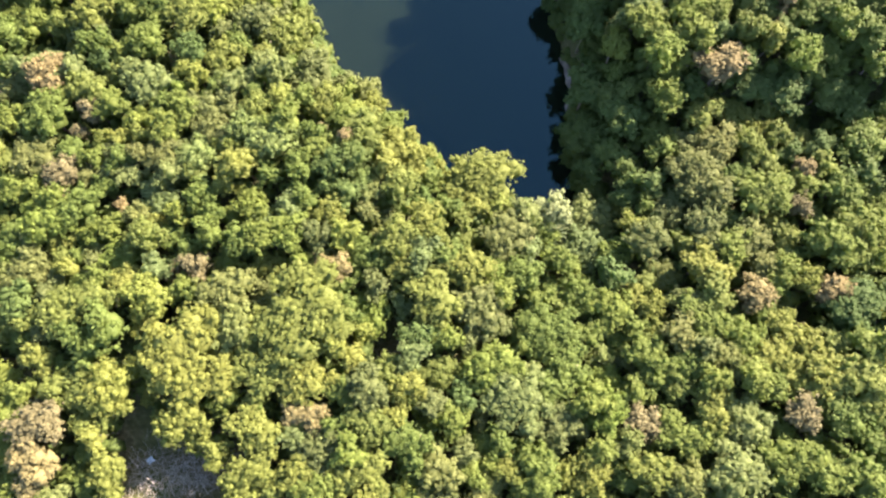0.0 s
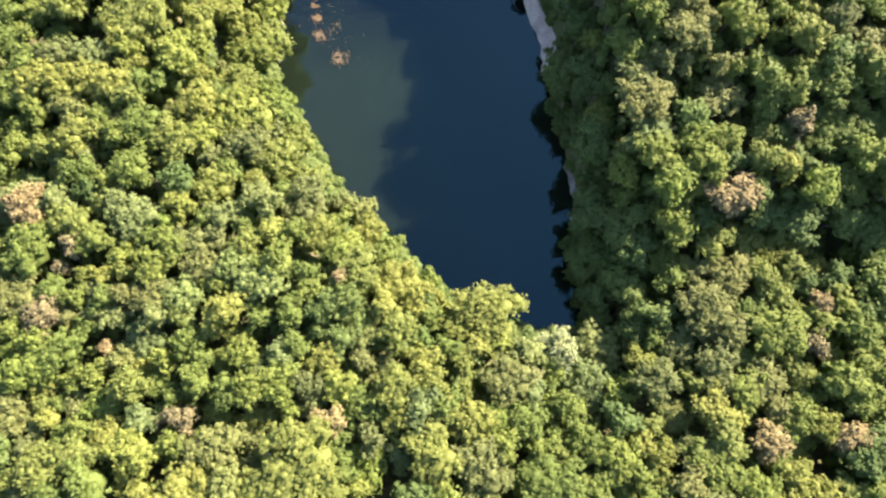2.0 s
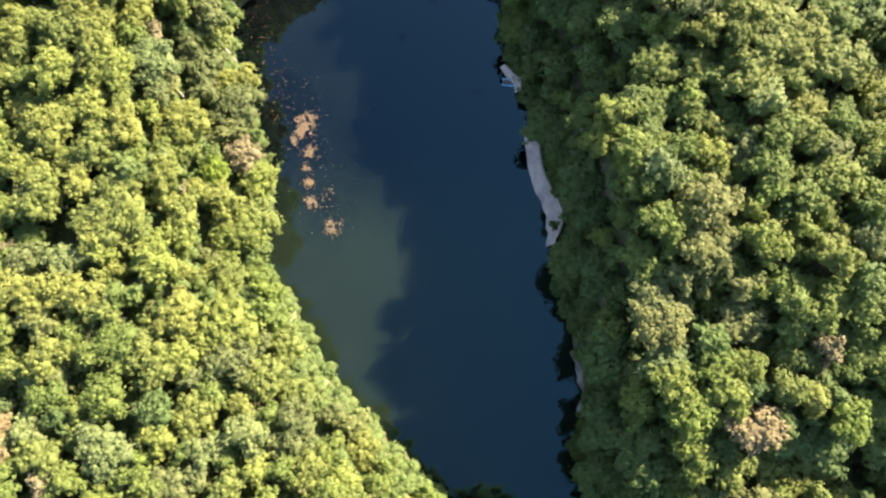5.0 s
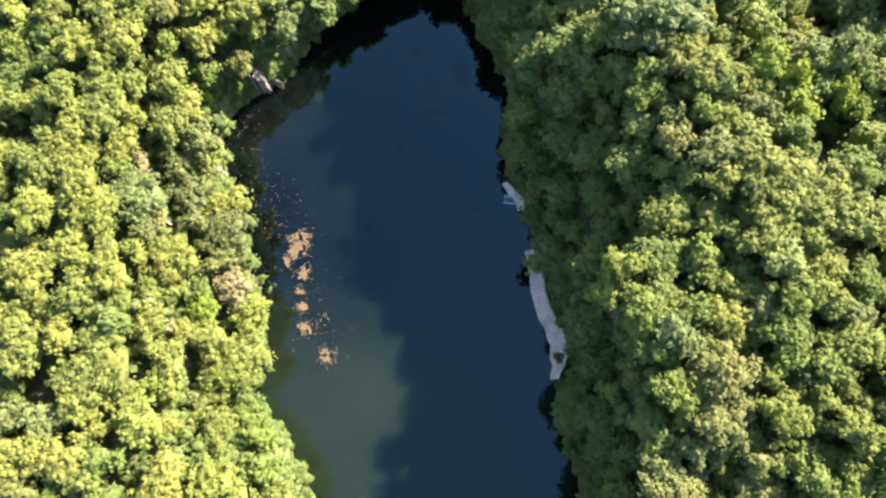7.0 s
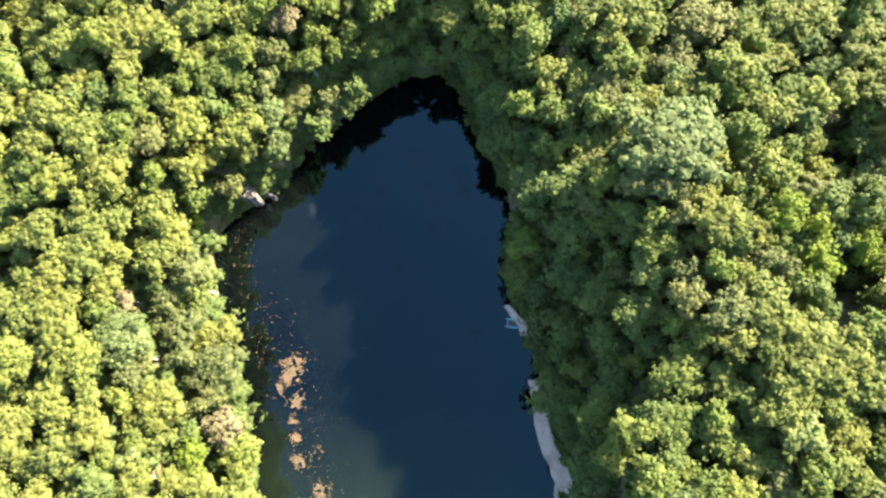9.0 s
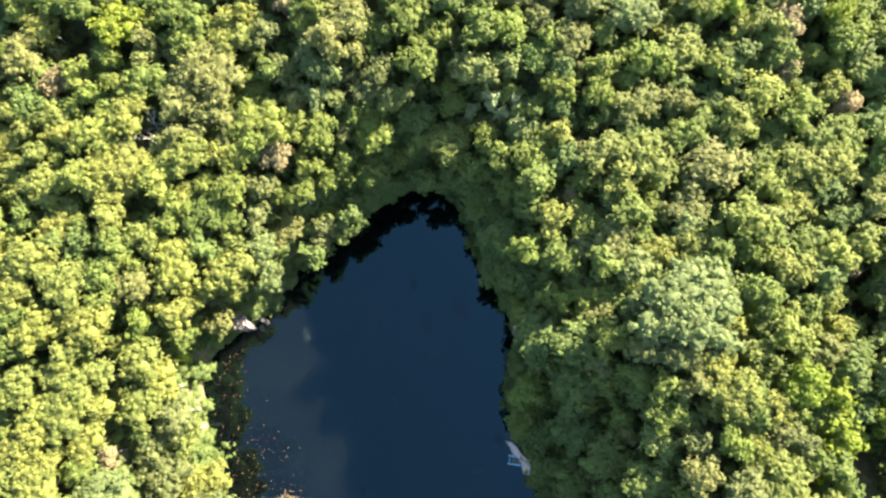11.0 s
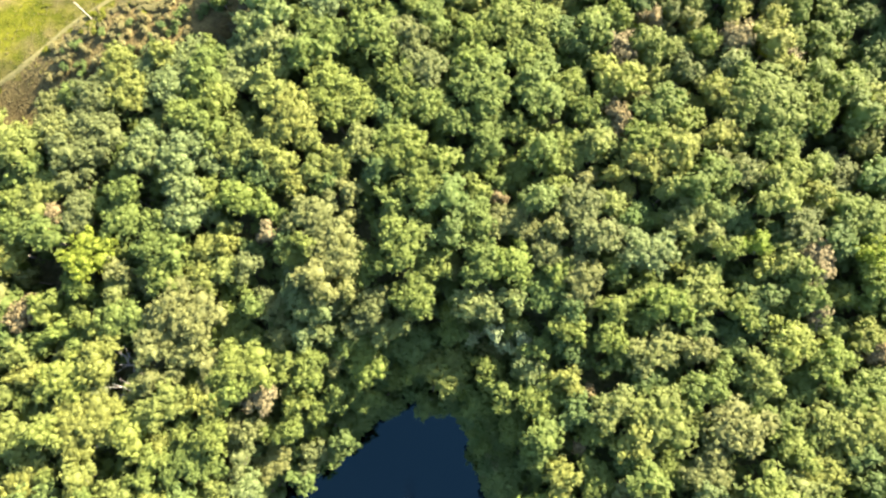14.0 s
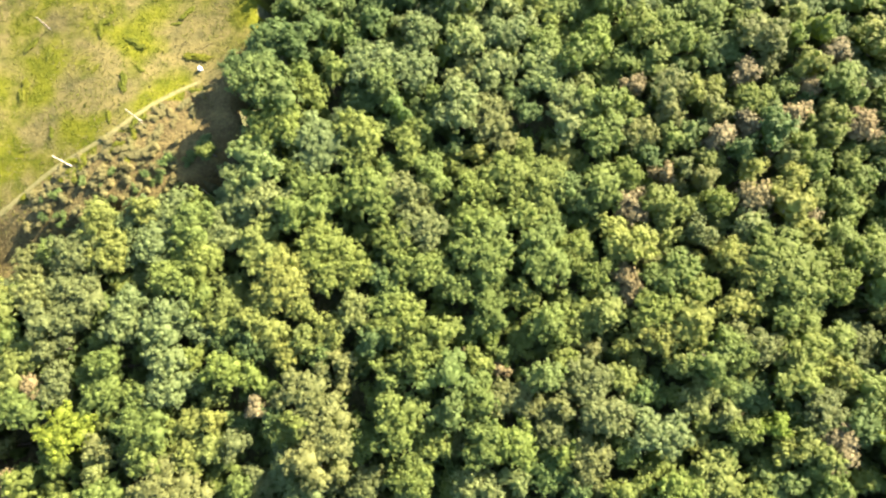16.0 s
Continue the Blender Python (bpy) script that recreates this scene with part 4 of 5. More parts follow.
def undergrowth():
    """Low leafy cover over the banks, between the shrubs."""
    r = np.random.default_rng(77)
    x, y = r.uniform(-40, 24, 36000), r.uniform(12, 112, 36000)
    x[:2600], y[:2600] = r.uniform(-15, 4, 2600), r.uniform(94, 106, 2600)
    d = shore_distance(x, y)
    keep = (d > -0.1) & (d < 13) & ~in_clearing(x, y) & ((d < 2.8) | (r.uniform(0, 1, len(d)) < 0.2))
    for a, b, g in GAPS[-9:]:
        keep &= np.hypot(x - a, y - b) > g + 0.35
    keep &= (x < 0) | (y > 50) | (d > 0.15)
    x, y = x[keep][:5200], y[keep][:5200]
    z = ground(x, y)
    vs, fs, n = [], [], 0
    for p in zip(x, y, z):
        s = r.uniform(0.4, 0.85)
        c = np.array(p) + np.array([0, 0, 0.2 * s])
        w = r.normal(size=(16, 3))
        w[:, 2] = np.abs(w[:, 2])
        w /= np.linalg.norm(w, axis=1, keepdims=True)
        for v, f in ((LOBE_V * np.array([s, s, 0.7 * s]) * r.uniform(0.8, 1.15, (len(LOBE_V), 1)) + c, LOBE_F), sprays(r, c + w * s * np.array([1, 1, 0.8]) * r.uniform(0.85, 1.2, (16, 1)), w, 0.2, 0.4)):
            vs.append(v)
            fs.append(f + n)
            n += len(v)
    me = mesh_from("undergrowth", np.concatenate(vs).tolist(), np.concatenate(fs).tolist(), [LEAF["deep"]], True)
    tagged(new("undergrowth", me), "dense low green undergrowth on the lake banks", "undergrowth", kind="stuff")


undergrowth()


def understorey():
    """Tall bushes under the trees, seen down the gaps of the canopy."""
    r = np.random.default_rng(78)
    gx_, gy_ = np.meshgrid(np.arange(-50, 47, 1.75), np.arange(-15, 158, 1.75))
    x, y = gx_.ravel() + r.uniform(-0.6, 0.6, gx_.size), gy_.ravel() + r.uniform(-0.6, 0.6, gx_.size)
    d = shore_distance(x, y)
    keep = (d > 3.0) & ~in_clearing(x - 2.0, y + 1.5)
    for a, b, g in GAPS:
        keep &= np.hypot(x - a, y - b) > g + 0.6
    x, y, d = x[keep], y[keep], d[keep]
    z, top = ground(x, y), canopy(x, y, d)
    vs, fs, n = [], [], 0
    for px, py, pz, pt in zip(x, y, z, top):
        h = max(0.8, pt - pz - r.uniform(1.8, 2.9))
        w = r.normal(size=(26, 3))
        w[:, 2] = np.abs(w[:, 2]) + 0.2
        w /= np.linalg.norm(w, axis=1, keepdims=True)
        size = np.array([0.95, 0.95, 0.55 * h])
        c = np.array([px, py, pz + 0.45 * h])
        for v, f in ((LOBE_V * size * r.uniform(0.5, 1.0, (len(LOBE_V), 1)) + c, LOBE_F), sprays(r, c + w * size * r.uniform(0.7, 1.15, (26, 1)), w, 0.25, 0.4)):
            vs.append(v)
            fs.append(f + n)
            n += len(v)
    me = mesh_from("understorey", np.concatenate(vs).tolist(), np.concatenate(fs).tolist(), [LEAF["deep"]], True)
    tagged(new("understorey", me), "tall dark green bushes beneath the forest trees", "undergrowth", kind="stuff")


understorey()

# dry shrubs between the wood and the meadow
for k in range(90):
    s = k / 89
    x, y = -41.0 + 16.5 * s + rng.uniform(-1.5, 1.5), 132.6 + 5.8 * s + rng.uniform(-2.0, 1.7)
    plant("bush" if k % 4 == 1 else "scrub", "shrub", x, y, rng.uniform(0.3, 0.62))
for k in range(70):
    x = rng.uniform(-42.0, -25.5)
    y = float(track_y(x)) - rng.uniform(0.6, 4.2) * (1.0 if x > -33 else 0.6)
    s = rng.uniform(0.35, 0.65)
    tree("tuft" if k % 5 == 0 else "scrub", "shrub", rng.randrange(3), Matrix.Translation((x, y, float(ground([x], [y])[0]) - 0.08)) @ Matrix.Rotation(rng.uniform(0, 6.28), 4, "Z") @ Matrix.Diagonal((s * 1.4, s * 0.9, 0.45 * s, 1)))
for k in range(22):
    x, y = rng.uniform(-46, -26), rng.uniform(139, 156)
    if y > track_y(x) + 0.8:
        s = rng.uniform(0.35, 0.95)
        tree("tuft", "shrub", rng.randrange(4), Matrix.Translation((x, y, float(ground([x], [y])[0]) - 0.06)) @ Matrix.Rotation(rng.uniform(0, 6.28), 4, "Z") @ Matrix.Diagonal((s * 1.7, s * 0.7, 0.3 * s, 1)))
plant("bush", "shrub", -24.0, 139.0, 1.2)
plant("bush", "shrub", -28.2, 137.5, 0.8)


# ---- the far woods, out to the edge of sight ----
def far_woods():
    r = np.random.default_rng(5)
    vs, fs, n = [], [], 0
    for gx_ in np.arange(-104, 101, 4.4):
        for gy_ in np.arange(-66, 208, 4.4):
            x, y = gx_ + r.uniform(-1.8, 1.8), gy_ + r.uniform(-1.8, 1.8)
            if -50.5 < x < 46.5 and -15.5 < y < 157.5:
                continue
            if in_clearing(np.array([x]), np.array([y]))[0] and y < 178:
                continue
            z = float(ground([x], [y])[0])
            size, tall = r.uniform(1.9, 3.4), r.uniform(-0.6, 0.9)
            for k in range(8):
                a, q = k * 2.4 + r.uniform(-0.4, 0.4), math.sqrt((k + 0.1) / 8)
                c = np.array([x + q * size * math.cos(a), y + q * size * math.sin(a), z + 4.1 + tall - 0.9 * q ** 2.5 + r.uniform(-0.4, 0.4)])
                lobe = r.uniform(0.75, 1.2) * np.array([1, 1, 0.8])
                w = r.normal(size=(9, 3))
                w[:, 2] = np.abs(w[:, 2])
                w /= np.linalg.norm(w, axis=1, keepdims=True)
                for v, f in ((KNOB_V * lobe * r.uniform(0.7, 1.15, (len(KNOB_V), 1)) + c, KNOB_F), sprays(r, c + w * lobe * r.uniform(0.85, 1.1, (9, 1)), w, 0.4, 0.45)):
                    vs.append(v)
                    fs.append(f + n)
                    n += len(v)
    me = mesh_from("far_woods", np.concatenate(vs).tolist(), np.concatenate(fs).tolist(), [LEAF["green"]], True)
    tagged(new("far_woods", me), "continuous green forest canopy in the distance", "forest", kind="stuff")


far_woods()


# ---- rocks on the shore ----
def boulder(name, seed, size, at, mat, label, turn=0.0, rough=0.6):
    bm = bmesh.new()
    bmesh.ops.create_icosphere(bm, subdivisions=3, radius=1.0)
    for v in bm.verts:
        p = v.co.copy()
        k = 1 + rough * noise.noise(p * 1.3 + Vector((seed * 7.1, 0, 0))) + 0.5 * rough * noise.noise(p * 3.1 + Vector((0, seed * 3.7, 0)))
        q = Vector([max(-0.8, min(0.8, c)) for c in p * k * (1 + 0.25 * noise.noise(p * 6.0 + Vector((0, 0, seed))))])
        v.co = Vector((q.x * size[0], q.y * size[1], q.z * size[2])) * 1.25
    me = bpy.data.meshes.new(name)
    bm.to_mesh(me)
    bm.free()
    me.materials.append(mat)
    ob = new(name, me)
    ob.matrix_basis = pose(*at, 0, 0, turn)
    return tagged(ob, label, "rock")


def rock_shelf(name, y0, y1, width, rise, mat, label):
    """A sloping shelf of bare rock along the east shore."""
    ys = np.linspace(y0, y1, int((y1 - y0) / 0.3))
    across = np.linspace(0, 1, 9)
    shore = np.interp(ys, EDGE_Y, EAST)
    vs = []
    for y, x0 in zip(ys, shore):
        w = float(steps(y, width))
        for s in across:
            x = x0 - 0.9 + (w + 0.9) * s
            z = -0.35 + rise * smooth((x - x0 + 0.9) / (w + 0.9)) + 0.16 * noise.noise((x * 0.9, y * 0.9, 1.0)) + 0.06 * noise.noise((x * 3, y * 3, 2.0))
            vs.append((x, y, float(z)))
    n = len(vs)
    vs += [(x, y, -1.5) for x, y, z in vs]
    m, fs = len(across), []
    for j in range(len(ys) - 1):
        for i in range(m - 1):
            a = j * m + i
            fs.append((a, a + 1, a + m + 1, a + m))
            fs.append((n + a, n + a + m, n + a + m + 1, n + a + 1))
        for a, c in ((j * m, j * m + m), (j * m + 2 * m - 1, j * m + m - 1)):
            fs.append((a, c, n + c, n + a))
    tagged(new(name, mesh_from(name, vs, fs, [mat], True)), label, "rock")


rock_shelf("rock_ledge", 50.4, 64.8, [(50.4, 0.2), (51.6, 0.6), (53, 1.5), (54, 2.8), (55.6, 3.0), (57, 1.5), (59.5, 1.2), (62, 1.2), (63.6, 0.6), (64.8, 0.2)], 1.9, PALE_ROCK, "pale bare limestone ledge sloping into the lake")
rock_shelf("rock_ledge", 31.5, 38.5, [(31.5, 0.1), (34, 0.4), (37, 0.4), (38.5, 0.1)], 1.0, GREY_ROCK, "narrow grey limestone ledge at the foot of the bank")
rock_shelf("rock_ledge", 69.6, 73.0, [(69.6, 0.1), (71, 0.9), (73, 0.1)], 1.2, PALE_ROCK, "small pale limestone ledge beside the water")
boulder("boulder", 1, (0.5, 0.75, 2.3), (-24.7, 85.5, 2.4), GREY_ROCK, "pinkish-grey limestone crag among the trees", 25, 0.95)
boulder("boulder", 2, (0.25, 0.8, 1.1), (-23.3, 86.1, 0.2), GREY_ROCK, "grey limestone boulder at the lake shore", 60)
boulder("boulder", 3, (0.7, 0.4, 0.6), (-28.0, 84.6, 0.3), GREY_ROCK, "grey limestone boulder at the lake shore", 10)
boulder("boulder", 4, (1.5, 0.22, 0.35), (-10.9, 100.0, 0.2), GREY_ROCK, "long low limestone block at the waterline", 50, 0.9)
boulder("boulder", 5, (0.6, 1.3, 1.9), (5.6, 85.3, 1.2), GREY_ROCK, "steep streaked limestone face above the lake", 8)
boulder("boulder", 6, (0.35, 0.6, 0.4), (-15.7, 96.3, 0.1), GREY_ROCK, "grey limestone boulder at the lake shore", 35)

# ---- on the water ----


def leaf_mat(seed, x, y, wide, deep, turn, leaves_count):
    r = np.random.default_rng(seed)
    a, q = r.uniform(0, 6.283, leaves_count), np.sqrt(r.uniform(0, 1, leaves_count))
    edge = 1 + 0.25 * np.sin(2 * a + 2 * seed) + 0.2 * np.sin(5 * a + seed) + 0.15 * np.sin(11 * a)
    p = np.stack([wide * q * edge * np.cos(a), deep * q * edge * np.sin(a), r.uniform(0.012, 0.05, leaves_count)], 1)
    p[:, :2] += r.normal(0, 0.16, (leaves_count, 2)) * r.choice([0.5, 2.6], (leaves_count, 1), p=[0.7, 0.3])
    p = p[np.array([noise.noise((a * 1.7 + seed, b * 1.7, 0.5)) > -0.36 for a, b in p[:, :2]])]
    leaves_count = len(p)
    v, f = leaves(r, p, np.tile([0, 0, 1.0], (leaves_count, 1)), 0.088, 0.12, 0.7)
    ob = new("floating_leaf_mat", mesh_from("floating_leaf_mat", v.tolist(), f.tolist(), [FLOATING]))
    ob.matrix_basis = pose(x, y, 0, 0, 0, turn)
    tagged(ob, "orange-brown mat of dead leaves floating on the lake", "leaf mat", "floating leaf mats", "stuff")


for k, (x, y, w, d, turn, c) in enumerate([(-19.7, 65.2, 1.0, 0.75, 20, 420), (-19.6, 66.6, 1.2, 0.6, 10, 170), (-21.0, 63.7, 0.35, 0.6, 0, 90), (-19.0, 62.3, 0.6, 0.45, 40, 130),
                                           (-19.3, 60.2, 0.35, 0.3, 0, 40), (-18.8, 58.4, 0.5, 0.35, 0, 90), (-18.4, 55.9, 0.85, 0.32, -50, 150), (-15.8, 53.0, 0.55, 0.75, 0, 220), (-16.4, 57.2, 0.35, 0.25, 60, 30)]):
    leaf_mat(k, x, y, w, d, turn, int(1.6 * c))


def floating_flecks(name, seed, n, x0, x1, y0, y1, mat, label, size):
    r = np.random.default_rng(seed)
    p = np.stack([r.normal((x0 + x1) / 2, (x1 - x0) / 4, n), r.uniform(y0, y1, n), np.full(n, 0.02)], 1)
    p[:, 0] += -0.28 * (p[:, 1] - (y0 + y1) / 2)
    p = p[shore_distance(p[:, 0], p[:, 1]) < -0.3]
    v, f = leaves(r, p, np.tile([0, 0, 1.0], (len(p), 1)), size, 0.1, 0.7)
    tagged(new(name, mesh_from(name, v.tolist(), f.tolist(), [mat])), label, "leaves", kind="stuff")


floating_flecks("floating_leaves", 11, 170, -22.5, -15, 52, 74, FLECKS, "single pale leaves scattered on the dark water", 0.04)
floating_flecks("floating_leaves", 12, 110, -28.5, -22.0, 66, 83, FLOATING, "yellow-brown leaves scattered along the shaded shore", 0.07)


def film_material():
    m, nt, b = material("thin algae film", 0.6, 0.3)
    b.inputs["Base Color"].default_value = (0.024, 0.034, 0.040, 1)
    n = noise_node(nt, 1.1, 5.0)
    c = nt.nodes.new("ShaderNodeTexCoord")
    g = nt.nodes.new("ShaderNodeTexGradient")
    g.gradient_type = "SPHERICAL"
    nt.links.new(c.outputs["Object"], g.inputs["Vector"])
    mul = nt.nodes.new("ShaderNodeMath")
    mul.operation = "MULTIPLY"
    nt.links.new(ramp(nt, n.outputs["Fac"], [(0.35, (0, 0, 0)), (0.75, (0.55, 0.55, 0.55))]), mul.inputs[0])
    nt.links.new(g.outputs["Fac"], mul.inputs[1])
    nt.links.new(mul.outputs["Value"], b.inputs["Alpha"])
    return m


FILM = film_material()
ring = [(math.cos(a * math.pi / 9), math.sin(a * math.pi / 9), 0.0) for a in range(18)]
FILM_MESH = mesh_from("algae_film", ring, [list(range(18))], [FILM])
for x, y, w, d in [(-11.4, 68.0, 0.5, 0.9), (-12.9, 84.4, 0.8, 1.5), (-4.5, 85.8, 1.0, 2.0), (-3.8, 82.3, 1.6, 0.8), (-10.1, 86.7, 1.3, 1.6), (-0.6, 87.6, 1.6, 2.6), (0.9, 70.0, 1.0, 0.7), (-17.9, 84.4, 1.0, 1.2), (-6.2, 90.6, 0.8, 1.7), (-8.0, 77.5, 0.7, 0.9), (3.4, 73.4, 0.8, 0.8)]:
    ob = tagged(new("algae_film", FILM_MESH), "faint pale film of algae floating on the lake", "algae", "patches of algae film")
    ob.matrix_basis = pose(x, y, 0.012) @ Matrix.Diagonal((w, d, 1, 1))


def raft():
    ob = tagged(new("raft"), "small pale-blue raft moored at the rocky bank", "raft")
    for y in (-0.42, 0.42):
        v, f = tube([(-0.75, y, 0.06), (0.55, y, 0.06), (0.8, y * 0.8, 0.10)], [0.09, 0.09, 0.06], 10)
        part("float_tube", mesh_from("float_tube", v, f, [BLUE_PAINT], True), ob)
    for x in (-0.6, 0.5):
        v, f = tube([(x, -0.45, 0.17), (x, 0.45, 0.17)], [0.035, 0.035], 8)
        part("crossbar", mesh_from("crossbar", v, f, [BLUE_PAINT], True), ob)
    for k in range(3):
        bm = bmesh.new()
        bmesh.ops.create_cube(bm, size=1.0, matrix=Matrix.Translation((-0.05, -0.2 + 0.2 * k, 0.215)) @ Matrix.Diagonal((1.1, 0.07, 0.025, 1)))
        bmesh.ops.bevel(bm, geom=list(bm.edges), offset=0.006, segments=1, affect="EDGES")
        me = bpy.data.meshes.new("slat")
        bm.to_mesh(me)
        bm.free()
        me.materials.append(BARK)
        part("slat", me, ob)
    ob.matrix_basis = pose(5.1, 71.0, 0, 0, 0, -8)


raft()


# ---- the meadow ----
def footpath():
    xs = np.linspace(-52, -25.5, 60)
    vs = []
    for x in xs:
        y = float(track_y(x))
        for off in (-0.28, -0.09, 0.09, 0.28):
            px, py = x - 0.56 * off, y + 0.83 * off
            vs.append((px, py, float(ground([px], [py])[0]) + (0.03 if abs(off) < 0.2 else -0.02)))
    fs = [(4 * k + i, 4 * k + 4 + i, 4 * k + 5 + i, 4 * k + 1 + i) for k in range(len(xs) - 1) for i in range(3)]
    tagged(new("path", mesh_from("path", vs, [q[::-1] for q in fs], [PATH], True)), "narrow trodden path through the meadow", "path", kind="structure")


footpath()


def fence_post(x, y, tall, mat, label):
    bm = bmesh.new()
    bmesh.ops.create_cube(bm, size=1.0, matrix=Matrix.Translation((0, 0, tall / 2 - 0.2)) @ Matrix.Diagonal((0.105, 0.105, tall + 0.4, 1)))
    for v in bm.verts:
        if v.co.z > tall / 2:
            v.co.x *= 0.8
            v.co.y *= 0.8
    bmesh.ops.bevel(bm, geom=list(bm.edges), offset=0.015, segments=2, affect="EDGES")
    me = bpy.data.meshes.new("fence_post")
    bm.to_mesh(me)
    bm.free()
    me.materials.append(mat)
    ob = tagged(new("fence_post", me), label, "post", "fence posts along the meadow")
    ob.matrix_basis = pose(x, y, float(ground([x], [y])[0]), 0, 0, 30)


fence_post(-30.5, 141.4, 2.9, CONCRETE, "tall whitish concrete fence post in the grass")
fence_post(-36.9, 137.2, 2.9, CONCRETE, "tall whitish concrete fence post in the grass")
fence_post(-24.4, 134.9, 2.9, CONCRETE, "tall whitish concrete fence post among bushes")
fence_post(-40.9, 151.4, 2.0, BARK, "dark weathered wooden fence post in the grass")


def drum(x, y):
    ob = tagged(new("drum"), "small white plastic drum standing in the grass", "drum")
    prof = [(0.0, 0.17), (0.03, 0.22), (0.28, 0.225), (0.31, 0.235), (0.34, 0.225), (0.54, 0.22), (0.57, 0.19)]
    v, f = tube([(0, 0, z) for z, r in prof], [r for z, r in prof], 20)
    part("body", mesh_from("body", v, f, [WHITE_PAINT], True), ob)
    v, f = tube([(0.1, 0, 0.56), (0.1, 0, 0.61)], [0.05, 0.045], 12)
    part("cap", mesh_from("cap", v, f, [WHITE_PAINT], True), ob)
    ob.matrix_basis = pose(x, y, float(ground([x], [y])[0])) @ Matrix.Scale(0.78, 4)


drum(-25.6, 147.0)


def grass(name, seed, n, mat, label, wanted):
    r = np.random.default_rng(seed)
    x, y = r.uniform(-52, -21, n), r.uniform(127, 172, n)
    patch = np.array([noise.noise((a * 0.2, b * 0.24, 9.0)) + 0.45 * noise.noise((a * 0.9, b * 0.9, 4.0)) for a, b in zip(x, y)])
    greenness = smooth(patch * 2.8 + 0.52) * (0.25 + 0.75 * smooth((y - track_y(x) + 1.5) / 3.0))
    keep = in_clearing(x, y) & ((r.uniform(0, 1, n) < greenness) == wanted) & (np.abs(y - track_y(x)) > 0.14)
    x, y = x[keep], y[keep]
    z = ground(x, y)
    tall = r.uniform(0.04, 0.14, len(x)) * (1.0 + 0.8 * np.abs(patch[keep]))
    vs, fs = [], []
    for k in range(3):
        a = r.uniform(0, 6.283, len(x))
        dx, dy = np.cos(a), np.sin(a)
        base = np.stack([x, y, z - 0.03], 1)
        wide = np.stack([-dy, dx, 0 * dx], 1) * 0.05
        tip = base + np.stack([dx * tall * 0.7, dy * tall * 0.7, tall], 1)
        v = np.stack([base - wide, base + wide, tip], 1).reshape(-1, 3)
        fs.append(np.arange(len(v)).reshape(-1, 3) + sum(len(q) for q in vs))
        vs.append(v)
    me = mesh_from(name, np.concatenate(vs).tolist(), np.concatenate(fs).tolist(), [mat])
    tagged(new(name, me), label, "grass", kind="stuff")


grass("meadow_grass", 21, 24000, GRASS, "bright yellow-green meadow grass", True)
grass("dry_grass", 22, 24000, STRAW, "dry straw-coloured grass in patches", False)


# ---- dead wood and odd plants ----
def dead_tree(seed, x, y, tall):
    r = np.random.default_rng(seed)
    ob = tagged(new("dead_tree"), "bare bleached dead tree among green crowns", "tree", "dead trees")
    top = (r.normal(0, 0.5), r.normal(0, 0.5), tall)
    v, f = tube([(0, 0, -0.4), (top[0] * 0.3, top[1] * 0.3, tall * 0.5), top], [0.10, 0.07, 0.02], 7)
    part("trunk", mesh_from("trunk", v, f, [DEAD], True), ob)
    for k in range(7):
        a, s = k * 2.4 + r.uniform(-0.3, 0.3), r.uniform(0.45, 0.95)
        p = np.array([top[0] * s * s, top[1] * s * s, tall * s])
        e = p + np.array([math.cos(a), math.sin(a), 0.55]) * r.uniform(1.0, 1.9)
        g = e + np.array([math.cos(a + 0.9), math.sin(a + 0.9), 0.4]) * 0.7
        v, f = merge([tube([tuple(p), tuple((p + e) / 2 + 0.1), tuple(e)], [0.045, 0.032, 0.012], 5), tube([tuple((p + e) / 2 + 0.1), tuple(g)], [0.025, 0.008], 5)])
        part("branch", mesh_from("branch", v, f, [DEAD], True), ob)
    ob.matrix_basis = pose(x, y, float(ground([x], [y])[0]))


dead_tree(31, -30.2, 103.6, 4.9)
dead_tree(32, -29.8, 101.0, 4.6)


def brush_pile(x, y):
    r = np.random.default_rng(41)
    pieces = []
    z = float(ground([x], [y])[0])
    for k in range(560):
        px, py, a = r.uniform(-4.0, 4.2), r.normal(0, 1.5), r.uniform(0, 6.28)
        l, h = r.uniform(0.5, 2.0), r.uniform(0.05, 1.3)
        d = np.array([math.cos(a), math.sin(a), r.normal(0, 0.25)]) * l
        p = np.array([px, py, h])
        pieces.append(tube([tuple(p - d / 2), tuple(p + np.array([0, 0, 0.08])), tuple(p + d / 2)], [0.020, 0.016, 0.007], 3))
    v, f = merge(pieces)
    ob = tagged(new("brush_pile", mesh_from("brush_pile", v, f, [BRUSH])), "heap of bleached dead branches in a gap", "branches", kind="stuff")
    ob.matrix_basis = pose(x, y, z)


BRUSH = plain_worn("grey weathered twigs", (0.25, 0.225, 0.20), 0.9, 5.0)
brush_pile(-27.3, -8.9)


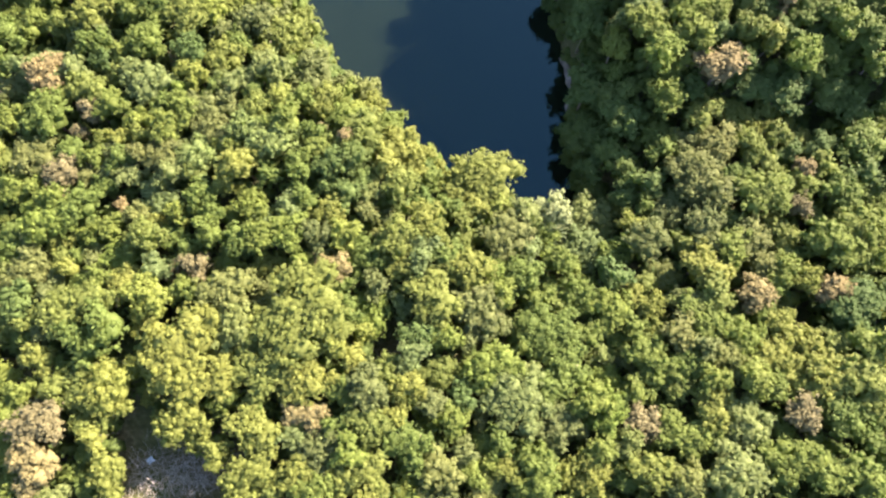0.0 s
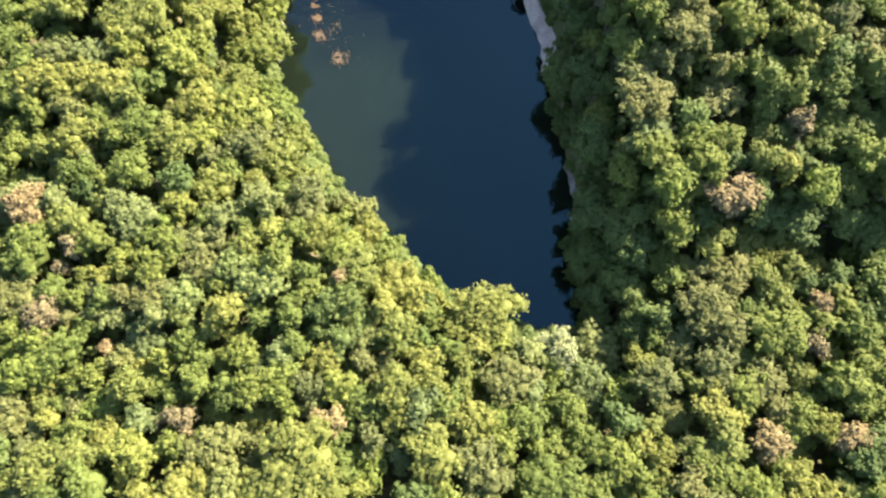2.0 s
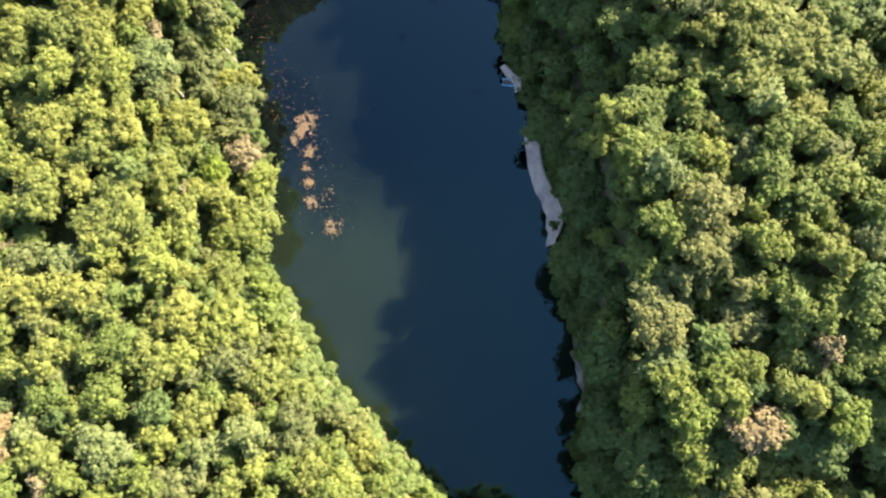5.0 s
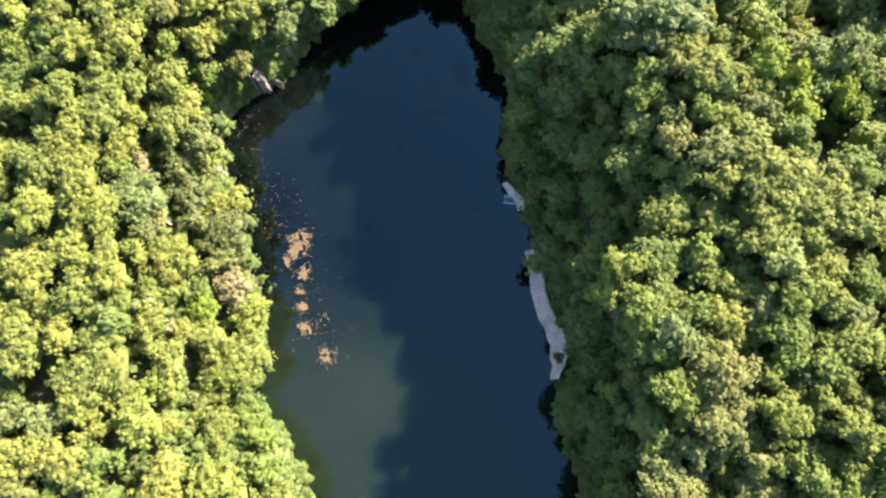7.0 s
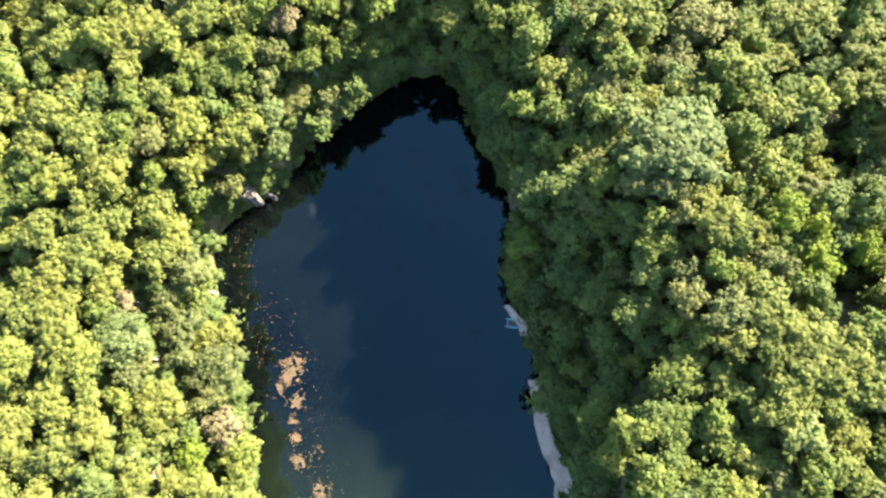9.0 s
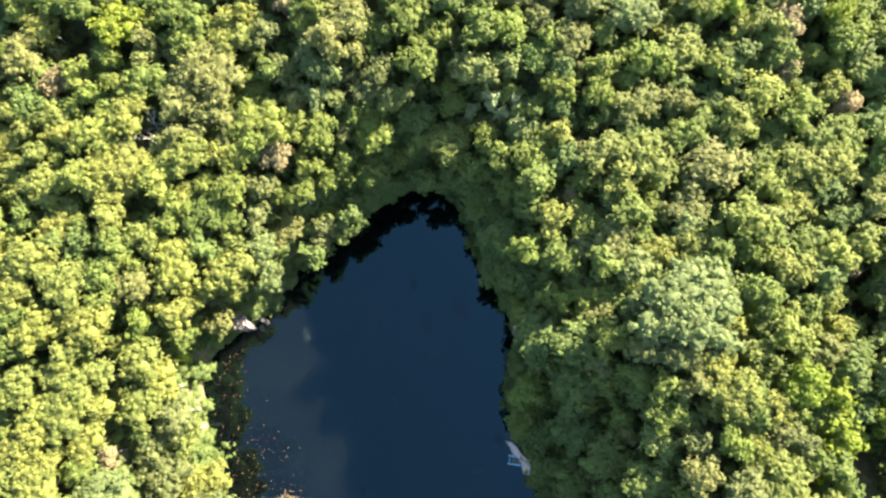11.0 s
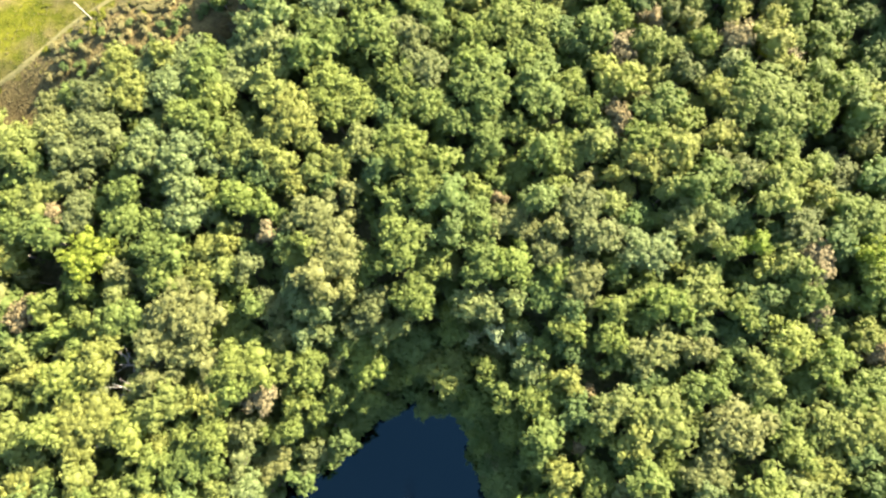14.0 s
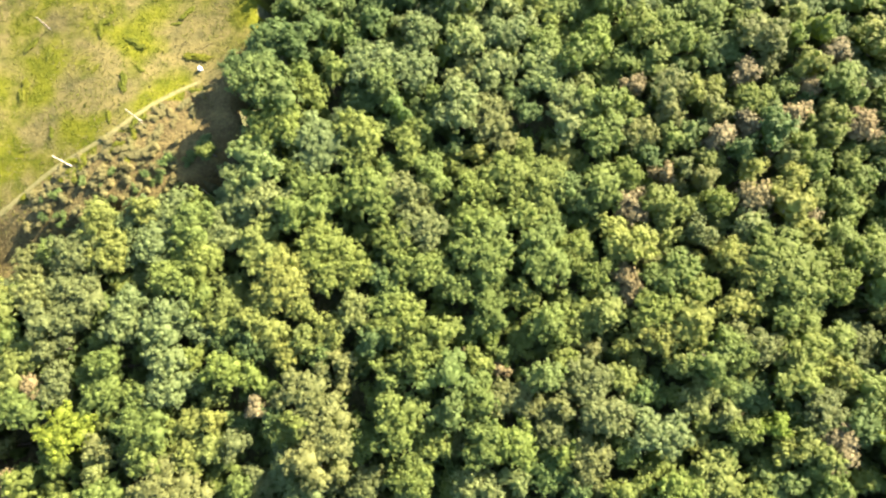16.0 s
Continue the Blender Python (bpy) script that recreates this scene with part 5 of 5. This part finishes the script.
def crumpled_sheet(x, y):
    """A scrap of thin plastic sheet caught in the branches."""
    bm = bmesh.new()
    bmesh.ops.create_grid(bm, x_segments=9, y_segments=7, size=0.32)
    for v in bm.verts:
        n = noise.noise_vector(v.co * 4.6 + Vector((3.0, 1.0, 0.0)))
        v.co = Vector((v.co.x * 1.1 + 0.2 * n.x, v.co.y * 0.8 + 0.2 * n.y, 0.3 * n.z))
    bmesh.ops.solidify(bm, geom=list(bm.faces), thickness=0.01)
    me = bpy.data.meshes.new("plastic_sheet")
    bm.to_mesh(me)
    bm.free()
    me.materials.append(PLASTIC)
    ob = tagged(new("plastic_sheet", me), "crumpled pale-blue plastic sheet lying on dead branches", "plastic sheet")
    ob.matrix_basis = pose(x, y, float(ground([x], [y])[0]) + 1.0, 8, -6, 35)


PLASTIC = plain_worn("pale blue plastic", (0.30, 0.35, 0.41), 0.6, 4.0)
crumpled_sheet(-29.4, -7.7)


def strap_leaved_plant(seed, x, y, size):
    r = np.random.default_rng(seed)
    ob = tagged(new("strap_leaved_plant"), "rosette of long pale arching leaves at the shore", "plant", "strap-leaved plants")
    for k in range(18):
        a, up = k * 2.4, 0.25 + 0.75 * (k / 18)
        l = size * r.uniform(0.8, 1.15)
        w, vs = 0.075, []
        for s in (0, 0.35, 0.7, 1.0):
            rad, z = l * s * (1.0 - 0.45 * up * (1 - s)), l * (up * s - 0.55 * s * s)
            c = np.array([math.cos(a) * rad, math.sin(a) * rad, 0.3 + z])
            side = np.array([-math.sin(a), math.cos(a), 0]) * w * (1 - s ** 3) + 1e-3
            vs += [tuple(c - side), tuple(c + np.array([0, 0, -0.03])), tuple(c + side)]
        fs = [(3 * i + j, 3 * i + j + 1, 3 * i + j + 4, 3 * i + j + 3) for i in range(3) for j in range(2)]
        part("leaf", mesh_from("leaf", vs, fs, [LEAF["white"]]), ob)
    ob.matrix_basis = pose(x, y, float(ground([x], [y])[0]) + 2.4)
    v, f = tube([(0, 0, -2.6), (0.1, 0, -1.0), (0, 0, 0.35)], [0.13, 0.1, 0.09], 7)
    part("stem", mesh_from("stem", v, f, [BARK], True), ob)


for k, (x, y, s) in enumerate([(8.2, 16.4, 1.7), (10.0, 16.0, 1.5), (9.2, 14.8, 1.6), (11.6, 16.6, 1.4)]):
    strap_leaved_plant(60 + k, x, y, s)
